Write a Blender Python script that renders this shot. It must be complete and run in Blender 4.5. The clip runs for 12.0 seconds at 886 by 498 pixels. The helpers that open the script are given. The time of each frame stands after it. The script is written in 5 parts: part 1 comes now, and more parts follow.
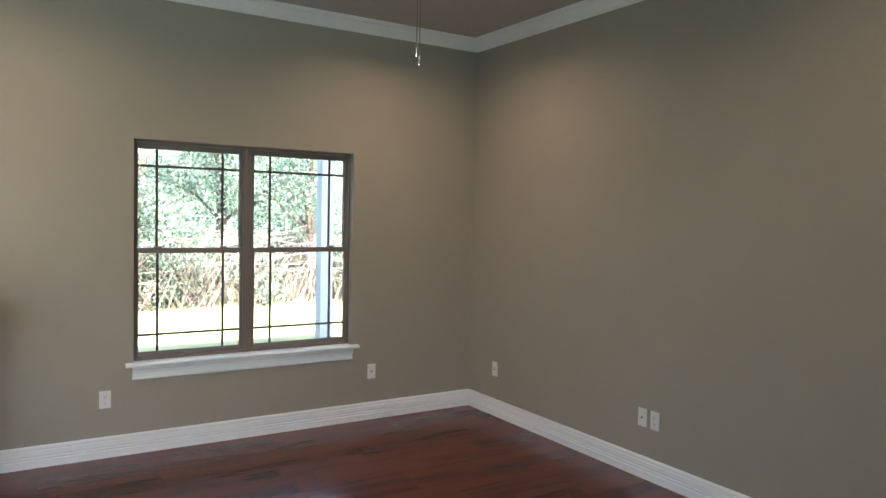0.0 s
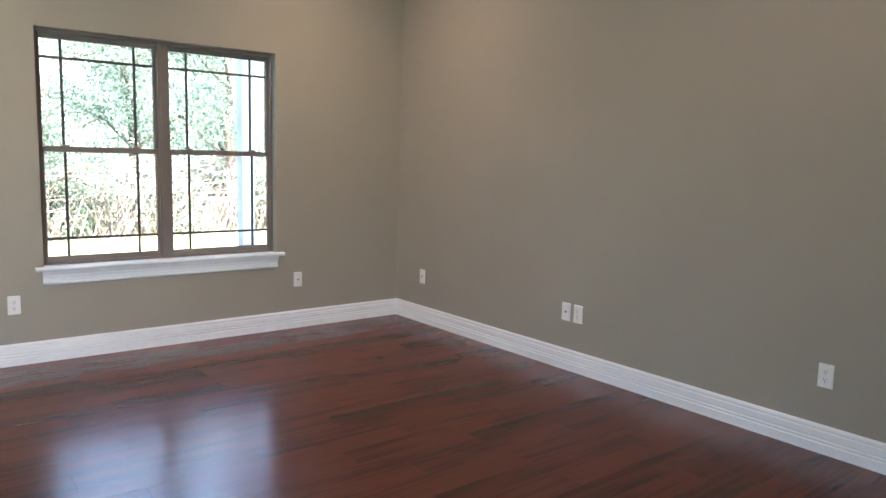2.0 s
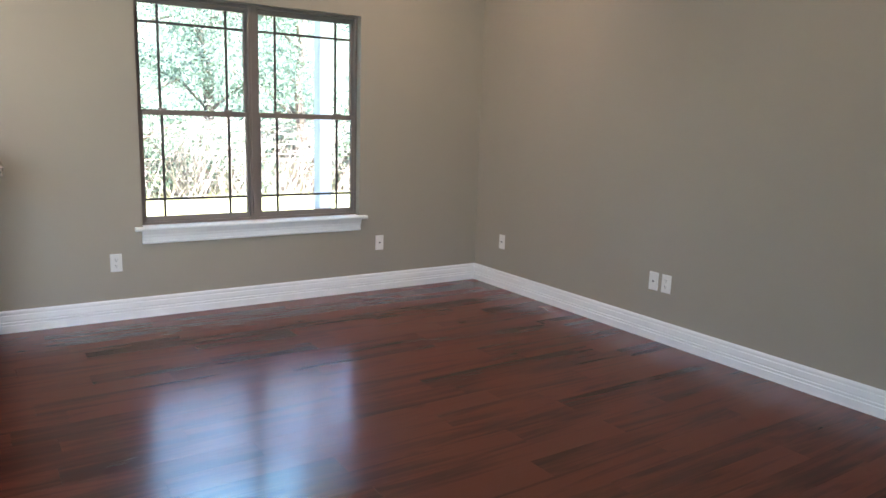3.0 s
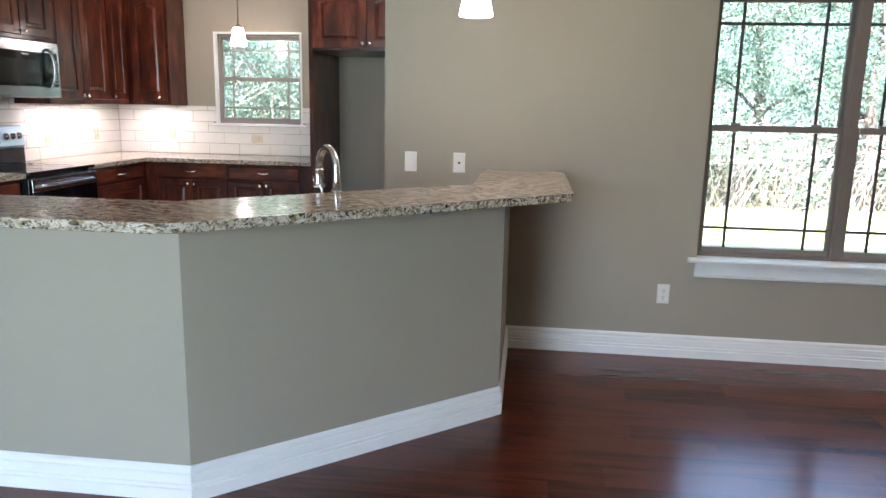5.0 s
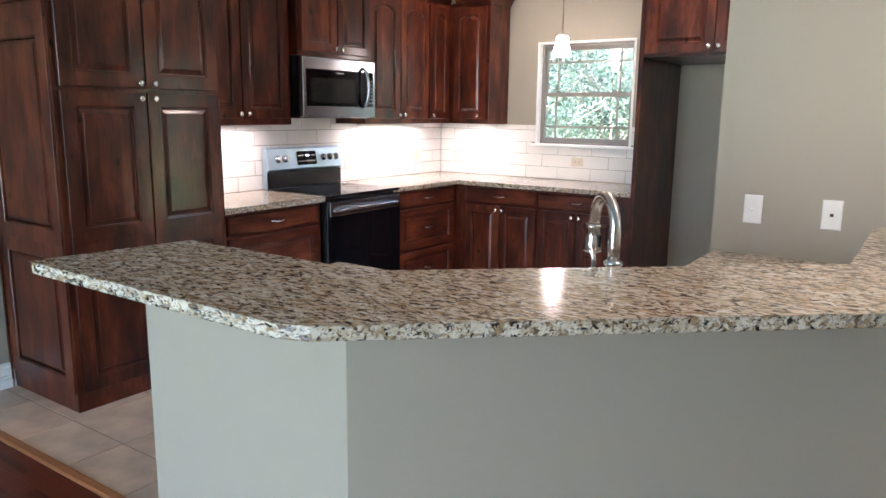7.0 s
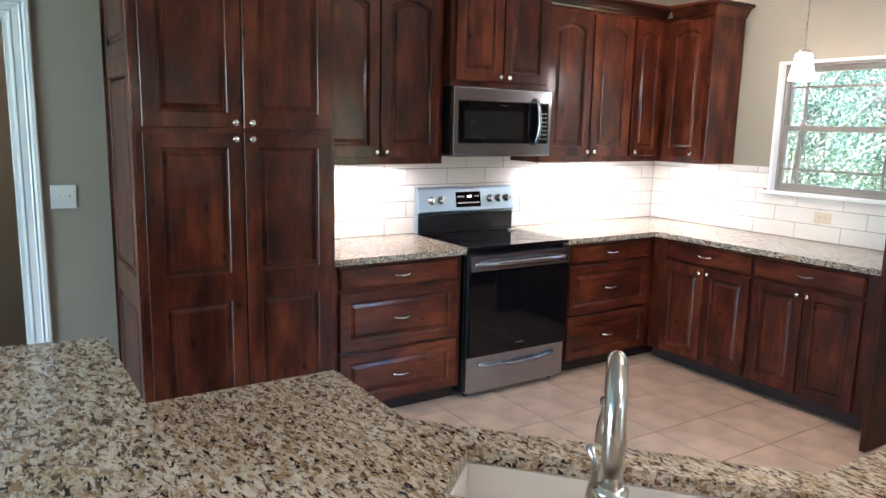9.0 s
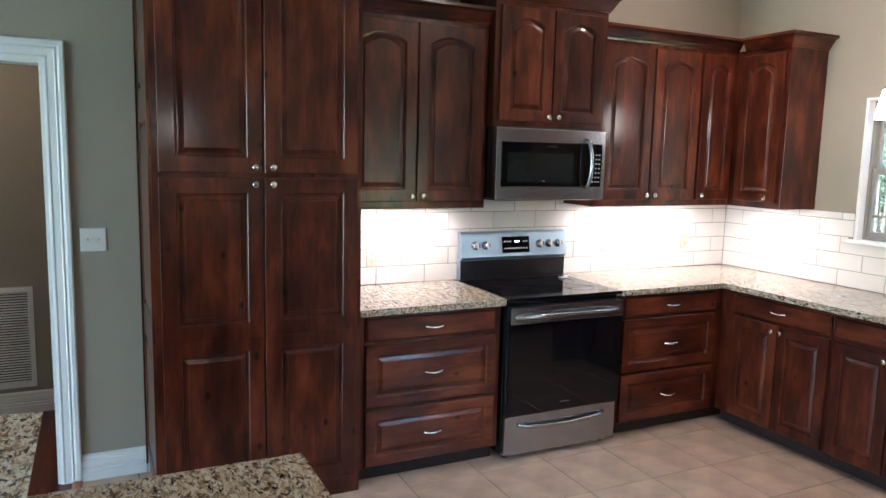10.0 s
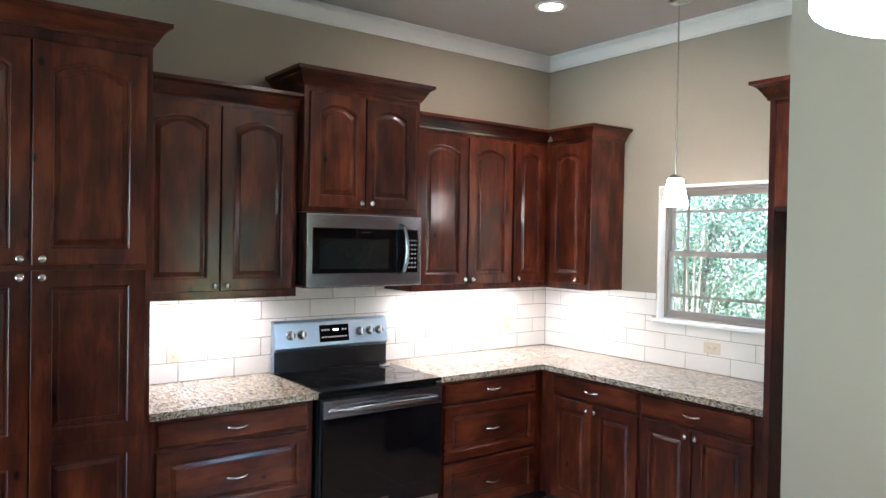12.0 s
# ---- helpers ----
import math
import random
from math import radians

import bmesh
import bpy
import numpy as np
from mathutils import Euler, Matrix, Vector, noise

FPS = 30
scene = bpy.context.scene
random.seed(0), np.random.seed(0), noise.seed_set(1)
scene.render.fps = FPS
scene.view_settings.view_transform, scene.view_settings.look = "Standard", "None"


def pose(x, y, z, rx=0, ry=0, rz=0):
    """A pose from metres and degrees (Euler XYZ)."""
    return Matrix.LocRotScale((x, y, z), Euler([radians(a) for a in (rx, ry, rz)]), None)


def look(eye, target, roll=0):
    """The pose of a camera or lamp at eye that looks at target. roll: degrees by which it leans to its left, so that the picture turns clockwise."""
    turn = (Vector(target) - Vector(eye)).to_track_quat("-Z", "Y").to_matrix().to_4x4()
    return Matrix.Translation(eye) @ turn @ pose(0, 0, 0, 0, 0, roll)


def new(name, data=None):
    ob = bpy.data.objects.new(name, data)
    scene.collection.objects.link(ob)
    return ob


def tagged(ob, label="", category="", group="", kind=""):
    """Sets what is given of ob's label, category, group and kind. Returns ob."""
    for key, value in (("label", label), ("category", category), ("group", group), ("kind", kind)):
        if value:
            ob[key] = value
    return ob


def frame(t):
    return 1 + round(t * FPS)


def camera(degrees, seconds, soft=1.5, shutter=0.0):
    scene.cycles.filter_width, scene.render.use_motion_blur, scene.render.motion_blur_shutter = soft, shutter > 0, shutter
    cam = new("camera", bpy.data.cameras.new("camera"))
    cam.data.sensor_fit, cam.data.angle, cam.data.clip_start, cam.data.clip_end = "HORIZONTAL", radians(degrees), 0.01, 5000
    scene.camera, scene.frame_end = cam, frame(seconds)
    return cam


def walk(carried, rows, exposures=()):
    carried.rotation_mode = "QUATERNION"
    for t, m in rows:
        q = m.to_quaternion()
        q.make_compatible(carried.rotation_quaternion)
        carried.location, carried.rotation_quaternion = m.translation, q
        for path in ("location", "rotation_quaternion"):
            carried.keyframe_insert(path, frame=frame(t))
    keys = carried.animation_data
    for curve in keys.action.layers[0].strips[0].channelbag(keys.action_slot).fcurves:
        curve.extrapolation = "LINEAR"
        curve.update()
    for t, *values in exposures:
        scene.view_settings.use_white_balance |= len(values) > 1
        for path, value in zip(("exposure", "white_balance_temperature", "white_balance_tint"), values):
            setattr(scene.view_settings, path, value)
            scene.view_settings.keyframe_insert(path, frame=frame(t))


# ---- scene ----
cam = camera(63.4, 12.0)
PATH = [
    (0, (0.961, 0.995, 1.613), (2.024, 2.687, 1.518), 1.3),
    (0.5, (0.98, 0.983, 1.404), (2.206, 2.553, 1.226), 1.4),
    (1, (0.981, 0.984, 1.382), (2.208, 2.551, 1.192), 1.4),
    (1.5, (0.976, 0.991, 1.368), (2.205, 2.554, 1.149), 1.4),
    (2, (0.956, 1.007, 1.339), (2.184, 2.565, 1.087), 1.5),
    (2.5, (0.896, 1.054, 1.332), (2.106, 2.618, 1.029), 1.6),
    (3, (0.818, 1.116, 1.351), (1.908, 2.754, 0.992), 1.8),
    (3.2, (0.767, 1.158, 1.367), (1.782, 2.839, 0.993), 1.9),
    (3.5, (0.764, 1.197, 1.385), (1.602, 2.972, 1.0), 1.9),
    (3.7, (0.762, 1.218, 1.395), (1.442, 3.059, 1.01), 1.8),
    (5.3, (0.76, 1.992, 1.435), (0.387, 3.917, 1.04), 1.0),
    (5.5, (0.779, 2.075, 1.441), (0.315, 3.98, 1.049), 0.9),
    (6, (0.8, 2.306, 1.451), (0.011, 4.103, 1.067), 0.7),
    (6.5, (0.733, 2.595, 1.463), (-0.27, 4.284, 1.086), 0.8),
    (7, (0.678, 2.917, 1.468), (-0.437, 4.535, 1.094), 0.7),
    (7.5, (0.686, 3.256, 1.486), (-0.584, 4.756, 1.116), 0.7),
    (7.7, (0.69, 3.373, 1.481), (-0.659, 4.803, 1.117), 0.7),
    (9.3, (0.651, 4.194, 1.621), (-1.05, 5.198, 1.306), 1.3),
    (9.5, (0.65, 4.279, 1.628), (-1.083, 5.235, 1.335), 1.3),
    (10, (0.571, 4.416, 1.667), (-1.213, 5.283, 1.406), 1.4),
    (10.5, (0.435, 4.49, 1.698), (-1.363, 5.341, 1.484), 1.3),
    (11, (0.404, 4.551, 1.701), (-1.388, 5.431, 1.572), 1.4),
    (11.5, (0.466, 4.598, 1.728), (-1.253, 5.619, 1.659), 1.4),
    (12, (0.601, 4.679, 1.698), (-0.994, 5.885, 1.67), 1.0),
]
LIGHTNESS = [(0.0, 3.4, 7050, 29), (0.5, 3.6, 6900, 32), (2.5, 3.9, 6750, 32), (3.5, 3.8, 6600, 30), (5.5, 3.6, 6450, 27), (6.5, 3.55, 6350, 26), (7.0, 3.95, 6450, 29),
             (7.5, 4.55, 6500, 32), (9.3, 4.0, 6200, 22), (10.5, 3.9, 6200, 22), (11.5, 4.05, 6150, 22), (12.0, 3.9, 6050, 21)]
walk(cam, [(t, look(e, g, r)) for t, e, g, r in PATH], LIGHTNESS)

# ---------------------------------------------------------------- plan
X_EAST = 4.40      # living room east wall
Y_WIN = 6.00       # living room window wall
X_WEST = -3.28     # range wall, runs on as the living room's west wall
Y_KIT = 8.60       # kitchen window wall
Y_SOUTH = 0.10
H = 3.07           # ceiling
X_END = -0.082     # free end of the living window wall
WT = 0.14

# ---------------------------------------------------------------- light
world = bpy.data.worlds.new("sky")
scene.world = world
world.use_nodes = True
wn = world.node_tree
sky = wn.nodes.new("ShaderNodeTexSky")
sky.sky_type = 'NISHITA'
sky.sun_disc = False
sky.sun_elevation = radians(52)
sky.sun_rotation = radians(200)
wn.links.new(sky.outputs[0], wn.nodes["Background"].inputs[0])
wn.nodes["Background"].inputs[1].default_value = 0.15


def lamp(name, kind, m, power, colour, size=None, size_y=None, angle=None):
    data = bpy.data.lights.new(name, kind)
    data.energy, data.color = power, colour
    if kind == 'AREA':
        data.shape, data.size, data.size_y = 'RECTANGLE', size, size_y or size
    if kind == 'POINT':
        data.shadow_soft_size = size
    if kind == 'SUN':
        data.angle = radians(angle)
    ob = new(name, data)
    ob.matrix_world = m
    return ob


# the sun stands high in the south-west, behind the house: it lights the garden only
lamp("sun", 'SUN', look((0, 0, 0), (0.25, 0.75, -0.95)), 5.0, (1.0, 0.95, 0.87), angle=0.6)
# daylight that enters by the openings
DAY = (0.22, 0.67, 1.0)
lamp("daylight_window", 'AREA', look((2.515, 8.0, 2.95), (2.3, 5.0, 0.8)), 8, DAY, 2.2, 1.1)
lamp("daylight_kitchen_window", 'AREA', look((-1.84, 9.9, 3.2), (-1.84, 7.9, 1.2)), 2.2, DAY, 1.0, 0.8)
lamp("daylight_south", 'AREA', pose(-1.1, 0.04, 1.25, 90, 0, 0), 8, DAY, 2.0, 2.3)
WARM = (1.0, 0.86, 0.69)


# ---------------------------------------------------------------- materials
def mat(name, colour, rough=0.5, metal=0.0, vary=0.06, scale=6.0, bump=0.0, bump_scale=200.0, coat=0.0, spec=0.5):
    """A plain surface with slow tone changes, fine roughness changes and a fine relief."""
    m = bpy.data.materials.new(name)
    m.use_nodes = True
    nt = m.node_tree
    b = nt.nodes["Principled BSDF"]
    b.inputs["Roughness"].default_value = rough
    b.inputs["Metallic"].default_value = metal
    b.inputs["Coat Weight"].default_value = coat
    b.inputs["Coat Roughness"].default_value = 0.12
    b.inputs["Specular IOR Level"].default_value = spec
    tc = nt.nodes.new("ShaderNodeTexCoord")
    n1 = nt.nodes.new("ShaderNodeTexNoise")
    n1.inputs["Scale"].default_value = scale
    n1.inputs["Detail"].default_value = 4
    nt.links.new(tc.outputs["Object"], n1.inputs["Vector"])
    ramp = nt.nodes.new("ShaderNodeValToRGB")
    ramp.color_ramp.elements[0].position, ramp.color_ramp.elements[1].position = 0.3, 0.7
    ramp.color_ramp.elements[0].color = (*[c * (1 - vary) for c in colour], 1)
    ramp.color_ramp.elements[1].color = (*[min(1, c * (1 + vary)) for c in colour], 1)
    nt.links.new(n1.outputs["Fac"], ramp.inputs["Fac"])
    nt.links.new(ramp.outputs["Color"], b.inputs["Base Color"])
    mr = nt.nodes.new("ShaderNodeMapRange")
    mr.inputs["To Min"].default_value, mr.inputs["To Max"].default_value = rough * 0.85, min(1, rough * 1.15)
    nt.links.new(n1.outputs["Fac"], mr.inputs["Value"])
    nt.links.new(mr.outputs["Result"], b.inputs["Roughness"])
    if bump:
        n2 = nt.nodes.new("ShaderNodeTexNoise")
        n2.inputs["Scale"].default_value = bump_scale
        n2.inputs["Detail"].default_value = 3
        nt.links.new(tc.outputs["Object"], n2.inputs["Vector"])
        bp = nt.nodes.new("ShaderNodeBump")
        bp.inputs["Strength"].default_value = bump
        bp.inputs["Distance"].default_value = 0.002
        nt.links.new(n2.outputs["Fac"], bp.inputs["Height"])
        nt.links.new(bp.outputs["Normal"], b.inputs["Normal"])
    return m


def glow(name, colour, strength):
    m = bpy.data.materials.new(name)
    m.use_nodes = True
    b = m.node_tree.nodes["Principled BSDF"]
    b.inputs["Base Color"].default_value = (0.9, 0.9, 0.88, 1)
    b.inputs["Emission Color"].default_value = (*colour, 1)
    b.inputs["Emission Strength"].default_value = strength
    return m


def wood(name, dark, mid, light, axis, rough, grain=1.0, knots=0.0, coat=0.3, piece=0.25, island=False, coat_rough=0.12, spec=0.2, ior=1.42):
    """Stained wood: long grain along the axis, tone changes from board to board, knots, a clear coat."""
    m = bpy.data.materials.new(name)
    m.use_nodes = True
    nt = m.node_tree
    b = nt.nodes["Principled BSDF"]
    tc = nt.nodes.new("ShaderNodeTexCoord")
    oi = nt.nodes.new("ShaderNodeNewGeometry" if island else "ShaderNodeObjectInfo")
    rnd = oi.outputs["Random Per Island" if island else "Random"]
    off = nt.nodes.new("ShaderNodeVectorMath")
    off.operation = 'MULTIPLY_ADD'
    cmb = nt.nodes.new("ShaderNodeCombineXYZ")
    for k in range(3):
        nt.links.new(rnd, cmb.inputs[k])
    nt.links.new(cmb.outputs[0], off.inputs[0])
    off.inputs[1].default_value = (31, 17, 23)
    nt.links.new(tc.outputs["Object"], off.inputs[2])
    mp = nt.nodes.new("ShaderNodeMapping")
    s = [12.0, 12.0, 12.0] if knots < 0.5 else [34.0, 34.0, 34.0]
    s["xyz".index(axis)] = 0.8 if knots < 0.5 else 5.0
    mp.inputs["Scale"].default_value = s
    nt.links.new(off.outputs[0], mp.inputs["Vector"])
    n1 = nt.nodes.new("ShaderNodeTexNoise")
    n1.inputs["Scale"].default_value = 1.0
    n1.inputs["Detail"].default_value = 8
    n1.inputs["Roughness"].default_value = 0.62
    n1.inputs["Distortion"].default_value = 0.7 * grain
    nt.links.new(mp.outputs[0], n1.inputs["Vector"])
    n2 = nt.nodes.new("ShaderNodeTexNoise")
    n2.inputs["Scale"].default_value = 3.2 if knots < 0.5 else 8.5
    n2.inputs["Detail"].default_value = 3
    mp3 = nt.nodes.new("ShaderNodeMapping")
    s3 = [1.0, 1.0, 1.0]
    s3["xyz".index(axis)] = 0.4
    mp3.inputs["Scale"].default_value = s3
    nt.links.new(off.outputs[0], mp3.inputs["Vector"])
    nt.links.new(mp3.outputs[0], n2.inputs["Vector"])
    a1 = nt.nodes.new("ShaderNodeMath")
    a1.operation = 'MULTIPLY_ADD'
    nt.links.new(n2.outputs["Fac"], a1.inputs[0])
    a1.inputs[1].default_value = 0.8 if knots > 0.5 else 0.62
    a0 = nt.nodes.new("ShaderNodeMath")
    a0.operation = 'MULTIPLY'
    a0.inputs[1].default_value = 0.4 if knots > 0.5 else 1.0
    nt.links.new(n1.outputs["Fac"], a0.inputs[0])
    nt.links.new(a0.outputs[0], a1.inputs[2])
    a2 = nt.nodes.new("ShaderNodeMath")
    a2.operation = 'MULTIPLY_ADD'
    nt.links.new(rnd, a2.inputs[0])
    a2.inputs[1].default_value = piece
    nt.links.new(a1.outputs[0], a2.inputs[2])
    ramp = nt.nodes.new("ShaderNodeValToRGB")
    e = ramp.color_ramp.elements
    e[0].position, e[0].color = 0.47 if knots > 0.5 else 0.45, (*dark, 1)
    e[1].position, e[1].color = 0.88 if knots > 0.5 else 1.0, (*light, 1)
    k = e.new(0.66 if knots > 0.5 else 0.74)
    k.color = (*mid, 1)
    nt.links.new(a2.outputs[0], ramp.inputs["Fac"])
    last = ramp.outputs["Color"]
    if knots:
        v = nt.nodes.new("ShaderNodeTexVoronoi")
        v.inputs["Scale"].default_value = 4.2 if knots < 0.5 else 8.0
        mp2 = nt.nodes.new("ShaderNodeMapping")
        s2 = [1.0, 1.0, 1.0]
        s2["xyz".index(axis)] = 0.62
        mp2.inputs["Scale"].default_value = s2
        nt.links.new(off.outputs[0], mp2.inputs["Vector"])
        nt.links.new(mp2.outputs[0], v.inputs["Vector"])
        kr = nt.nodes.new("ShaderNodeMapRange")
        kr.inputs["From Min"].default_value, kr.inputs["From Max"].default_value = (0.05, 0.12) if knots > 0.5 else (0.03, 0.16)
        kr.inputs["To Min"].default_value, kr.inputs["To Max"].default_value = 1 - knots, 1.0
        nt.links.new(v.outputs["Distance"], kr.inputs["Value"])
        mx = nt.nodes.new("ShaderNodeMix")
        mx.data_type, mx.blend_type = 'RGBA', 'MULTIPLY'
        mx.inputs["Factor"].default_value = 1
        nt.links.new(last, mx.inputs[6])
        nt.links.new(kr.outputs["Result"], mx.inputs[7])
        last = mx.outputs[2]
    nt.links.new(last, b.inputs["Base Color"])
    mr = nt.nodes.new("ShaderNodeMapRange")
    mr.inputs["To Min"].default_value, mr.inputs["To Max"].default_value = rough * 0.8, rough * 1.25
    nt.links.new(n1.outputs["Fac"], mr.inputs["Value"])
    nt.links.new(mr.outputs["Result"], b.inputs["Roughness"])
    b.inputs["Coat Weight"].default_value = coat
    b.inputs["Coat Roughness"].default_value = coat_rough
    b.inputs["Coat IOR"].default_value = ior
    b.inputs["Specular IOR Level"].default_value = spec
    bp = nt.nodes.new("ShaderNodeBump")
    bp.inputs["Strength"].default_value = 0.12
    bp.inputs["Distance"].default_value = 0.0015
    nt.links.new(n1.outputs["Fac"], bp.inputs["Height"])
    nt.links.new(bp.outputs["Normal"], b.inputs["Normal"])
    return m


def granite(name):
    """Cream granite with drawn-out brown, gold and black flecks, polished."""
    m = bpy.data.materials.new(name)
    m.use_nodes = True
    nt = m.node_tree
    b = nt.nodes["Principled BSDF"]
    tc = nt.nodes.new("ShaderNodeTexCoord")
    mp = nt.nodes.new("ShaderNodeMapping")
    mp.inputs["Rotation"].default_value = (0, 0, radians(-28))
    mp.inputs["Scale"].default_value = (45, 100, 88)
    nt.links.new(tc.outputs["Object"], mp.inputs["Vector"])

    def layer(scale, detail, lo, hi, shift):
        n = nt.nodes.new("ShaderNodeTexNoise")
        n.inputs["Scale"].default_value = scale
        n.inputs["Detail"].default_value = detail
        n.inputs["Roughness"].default_value = 0.6
        n.inputs["Distortion"].default_value = 0.6
        ad = nt.nodes.new("ShaderNodeVectorMath")
        ad.inputs[1].default_value = (shift, shift * 2, shift * 3)
        nt.links.new(mp.outputs[0], ad.inputs[0])
        nt.links.new(ad.outputs[0], n.inputs["Vector"])
        r = nt.nodes.new("ShaderNodeMapRange")
        r.inputs["From Min"].default_value, r.inputs["From Max"].default_value = lo, hi
        nt.links.new(n.outputs["Fac"], r.inputs["Value"])
        return r.outputs["Result"]
    col = None
    base = nt.nodes.new("ShaderNodeMix")
    base.data_type = 'RGBA'
    base.inputs[6].default_value = (0.50, 0.42, 0.31, 1)
    base.inputs[7].default_value = (0.66, 0.615, 0.525, 1)
    nt.links.new(layer(0.5, 3, 0.4, 0.6, 3.0), base.inputs["Factor"])
    col = base.outputs[2]
    for c, sc, lo, hi, sh in (((0.33, 0.23, 0.13), 0.7, 0.50, 0.60, 7.0), ((0.13, 0.080, 0.048), 0.9, 0.54, 0.605, 13.0),
                              ((0.24, 0.225, 0.21), 1.1, 0.57, 0.63, 29.0), ((0.018, 0.016, 0.015), 0.9, 0.575, 0.615, 21.0)):
        mx = nt.nodes.new("ShaderNodeMix")
        mx.data_type = 'RGBA'
        nt.links.new(layer(sc, 4, lo, hi, sh), mx.inputs["Factor"])
        nt.links.new(col, mx.inputs[6])
        mx.inputs[7].default_value = (*c, 1)
        col = mx.outputs[2]
    nt.links.new(col, b.inputs["Base Color"])
    b.inputs["Roughness"].default_value = 0.13
    return m


def glass(name):
    m = bpy.data.materials.new(name)
    m.use_nodes = True
    nt = m.node_tree
    b = nt.nodes["Principled BSDF"]
    b.inputs["Base Color"].default_value = (0.97, 0.99, 0.98, 1)
    b.inputs["Roughness"].default_value = 0.0
    b.inputs["Transmission Weight"].default_value = 1.0
    b.inputs["IOR"].default_value = 1.45
    return m


PAINT = mat("wall_paint", (0.352, 0.318, 0.254), 0.55, vary=0.025, scale=1.6, bump=0.12, bump_scale=320, spec=0.35)
CEIL = mat("ceiling_paint", (0.52, 0.49, 0.46), 0.8, vary=0.02, scale=1.5, bump=0.15, bump_scale=150)
TRIM = mat("white_trim_paint", (0.85, 0.85, 0.83), 0.32, vary=0.02, scale=4, bump=0.03, bump_scale=90)
CHERRY = wood("stained_cabinet_wood", (0.024, 0.0046, 0.0027), (0.072, 0.0138, 0.0062), (0.170, 0.042, 0.0165), "z", 0.36, knots=0.9, coat=0.5, coat_rough=0.15, piece=0.12)
CHERRY_H = wood("stained_cabinet_wood_lying", (0.024, 0.0046, 0.0027), (0.072, 0.0138, 0.0062), (0.170, 0.042, 0.0165), "y", 0.36, knots=0.8, coat=0.5, coat_rough=0.15, piece=0.12)
CHERRY_X = wood("stained_cabinet_wood_across", (0.024, 0.0046, 0.0027), (0.072, 0.0138, 0.0062), (0.170, 0.042, 0.0165), "x", 0.36, knots=0.8, coat=0.5, coat_rough=0.15, piece=0.12)
PLANK = wood("dark_floor_wood", (0.021, 0.0037, 0.0021), (0.054, 0.0086, 0.0044), (0.125, 0.026, 0.0125), "x", 0.42, grain=2.4, knots=0.35, coat=0.9, coat_rough=0.20, piece=0.22, spec=0.03, ior=1.45)
PLANK_REST = wood("dark_floor_wood_joined", (0.021, 0.0037, 0.0021), (0.054, 0.0086, 0.0044), (0.125, 0.026, 0.0125), "x", 0.42, grain=2.4, knots=0.35, coat=0.9, coat_rough=0.20, piece=0.22, spec=0.03, ior=1.45, island=True)
STRIP = wood("threshold_wood", (0.20, 0.075, 0.032), (0.34, 0.135, 0.055), (0.46, 0.20, 0.085), "x", 0.4, coat=0.2, piece=0.0)
GRANITE = granite("speckled_granite")
STEEL = mat("brushed_steel", (0.37, 0.39, 0.42), 0.22, 1.0, vary=0.02, scale=3)
STEEL_BLUE = mat("steel_panel", (0.52, 0.66, 0.76), 0.40, 1.0, vary=0.02, scale=3)
NICKEL = mat("satin_nickel", (0.72, 0.69, 0.65), 0.24, 1.0, vary=0.02, scale=5)
BLACK = mat("black_enamel", (0.012, 0.012, 0.013), 0.25, vary=0.1, scale=10)
BLACKGLASS = mat("black_glass", (0.004, 0.004, 0.005), 0.06, vary=0.1, scale=5, spec=0.3)
TOEDARK = mat("dark_stained_toe_kick", (0.020, 0.008, 0.006), 0.6, vary=0.15, scale=10)
DARK = mat("dark_recess", (0.012, 0.009, 0.008), 0.7, vary=0.1, scale=10)
TILE = mat("white_wall_tile", (0.80, 0.78, 0.74), 0.16, vary=0.025, scale=3)
GROUT = mat("grey_grout", (0.30, 0.28, 0.25), 0.9, vary=0.08, scale=20, bump=0.2)
FLOORTILE = mat("beige_floor_tile", (0.54, 0.40, 0.305), 0.40, vary=0.26, scale=5, bump=0.08, bump_scale=60)
FLOORGROUT = mat("floor_grout", (0.22, 0.18, 0.15), 0.9, vary=0.08, scale=20)
FRAME = mat("taupe_window_frame", (0.20, 0.165, 0.14), 0.45, vary=0.04, scale=8)
MUNTIN = mat("dark_window_bar", (0.055, 0.05, 0.045), 0.5, vary=0.05, scale=8)
PLASTIC = mat("white_plastic", (0.78, 0.77, 0.73), 0.35, vary=0.02, scale=10)
SLOT = mat("dark_slot", (0.03, 0.03, 0.03), 0.6, vary=0.1, scale=10)
ALMOND = mat("almond_plastic", (0.66, 0.58, 0.45), 0.4, vary=0.02, scale=10)
GLASS = glass("window_glass")
SHADE = glow("lit_frosted_glass", (1.0, 0.92, 0.80), 2.2)
LED = glow("lit_lens", (1.0, 0.95, 0.86), 1.5)
SINKWHITE = mat("white_sink", (0.82, 0.82, 0.80), 0.15, vary=0.01, scale=6)
EXTPAINT = mat("blue_grey_paint", (0.42, 0.50, 0.55), 0.6, vary=0.04, scale=6)
GROUND = mat("mown_grass", (0.25, 0.31, 0.14), 0.95, vary=0.2, scale=0.9, bump=0.4, bump_scale=12)
BARK = mat("bark", (0.105, 0.092, 0.078), 0.9, vary=0.3, scale=9, bump=0.5, bump_scale=30)
SIDING = mat("siding", (0.42, 0.38, 0.32), 0.7, vary=0.05, scale=5)


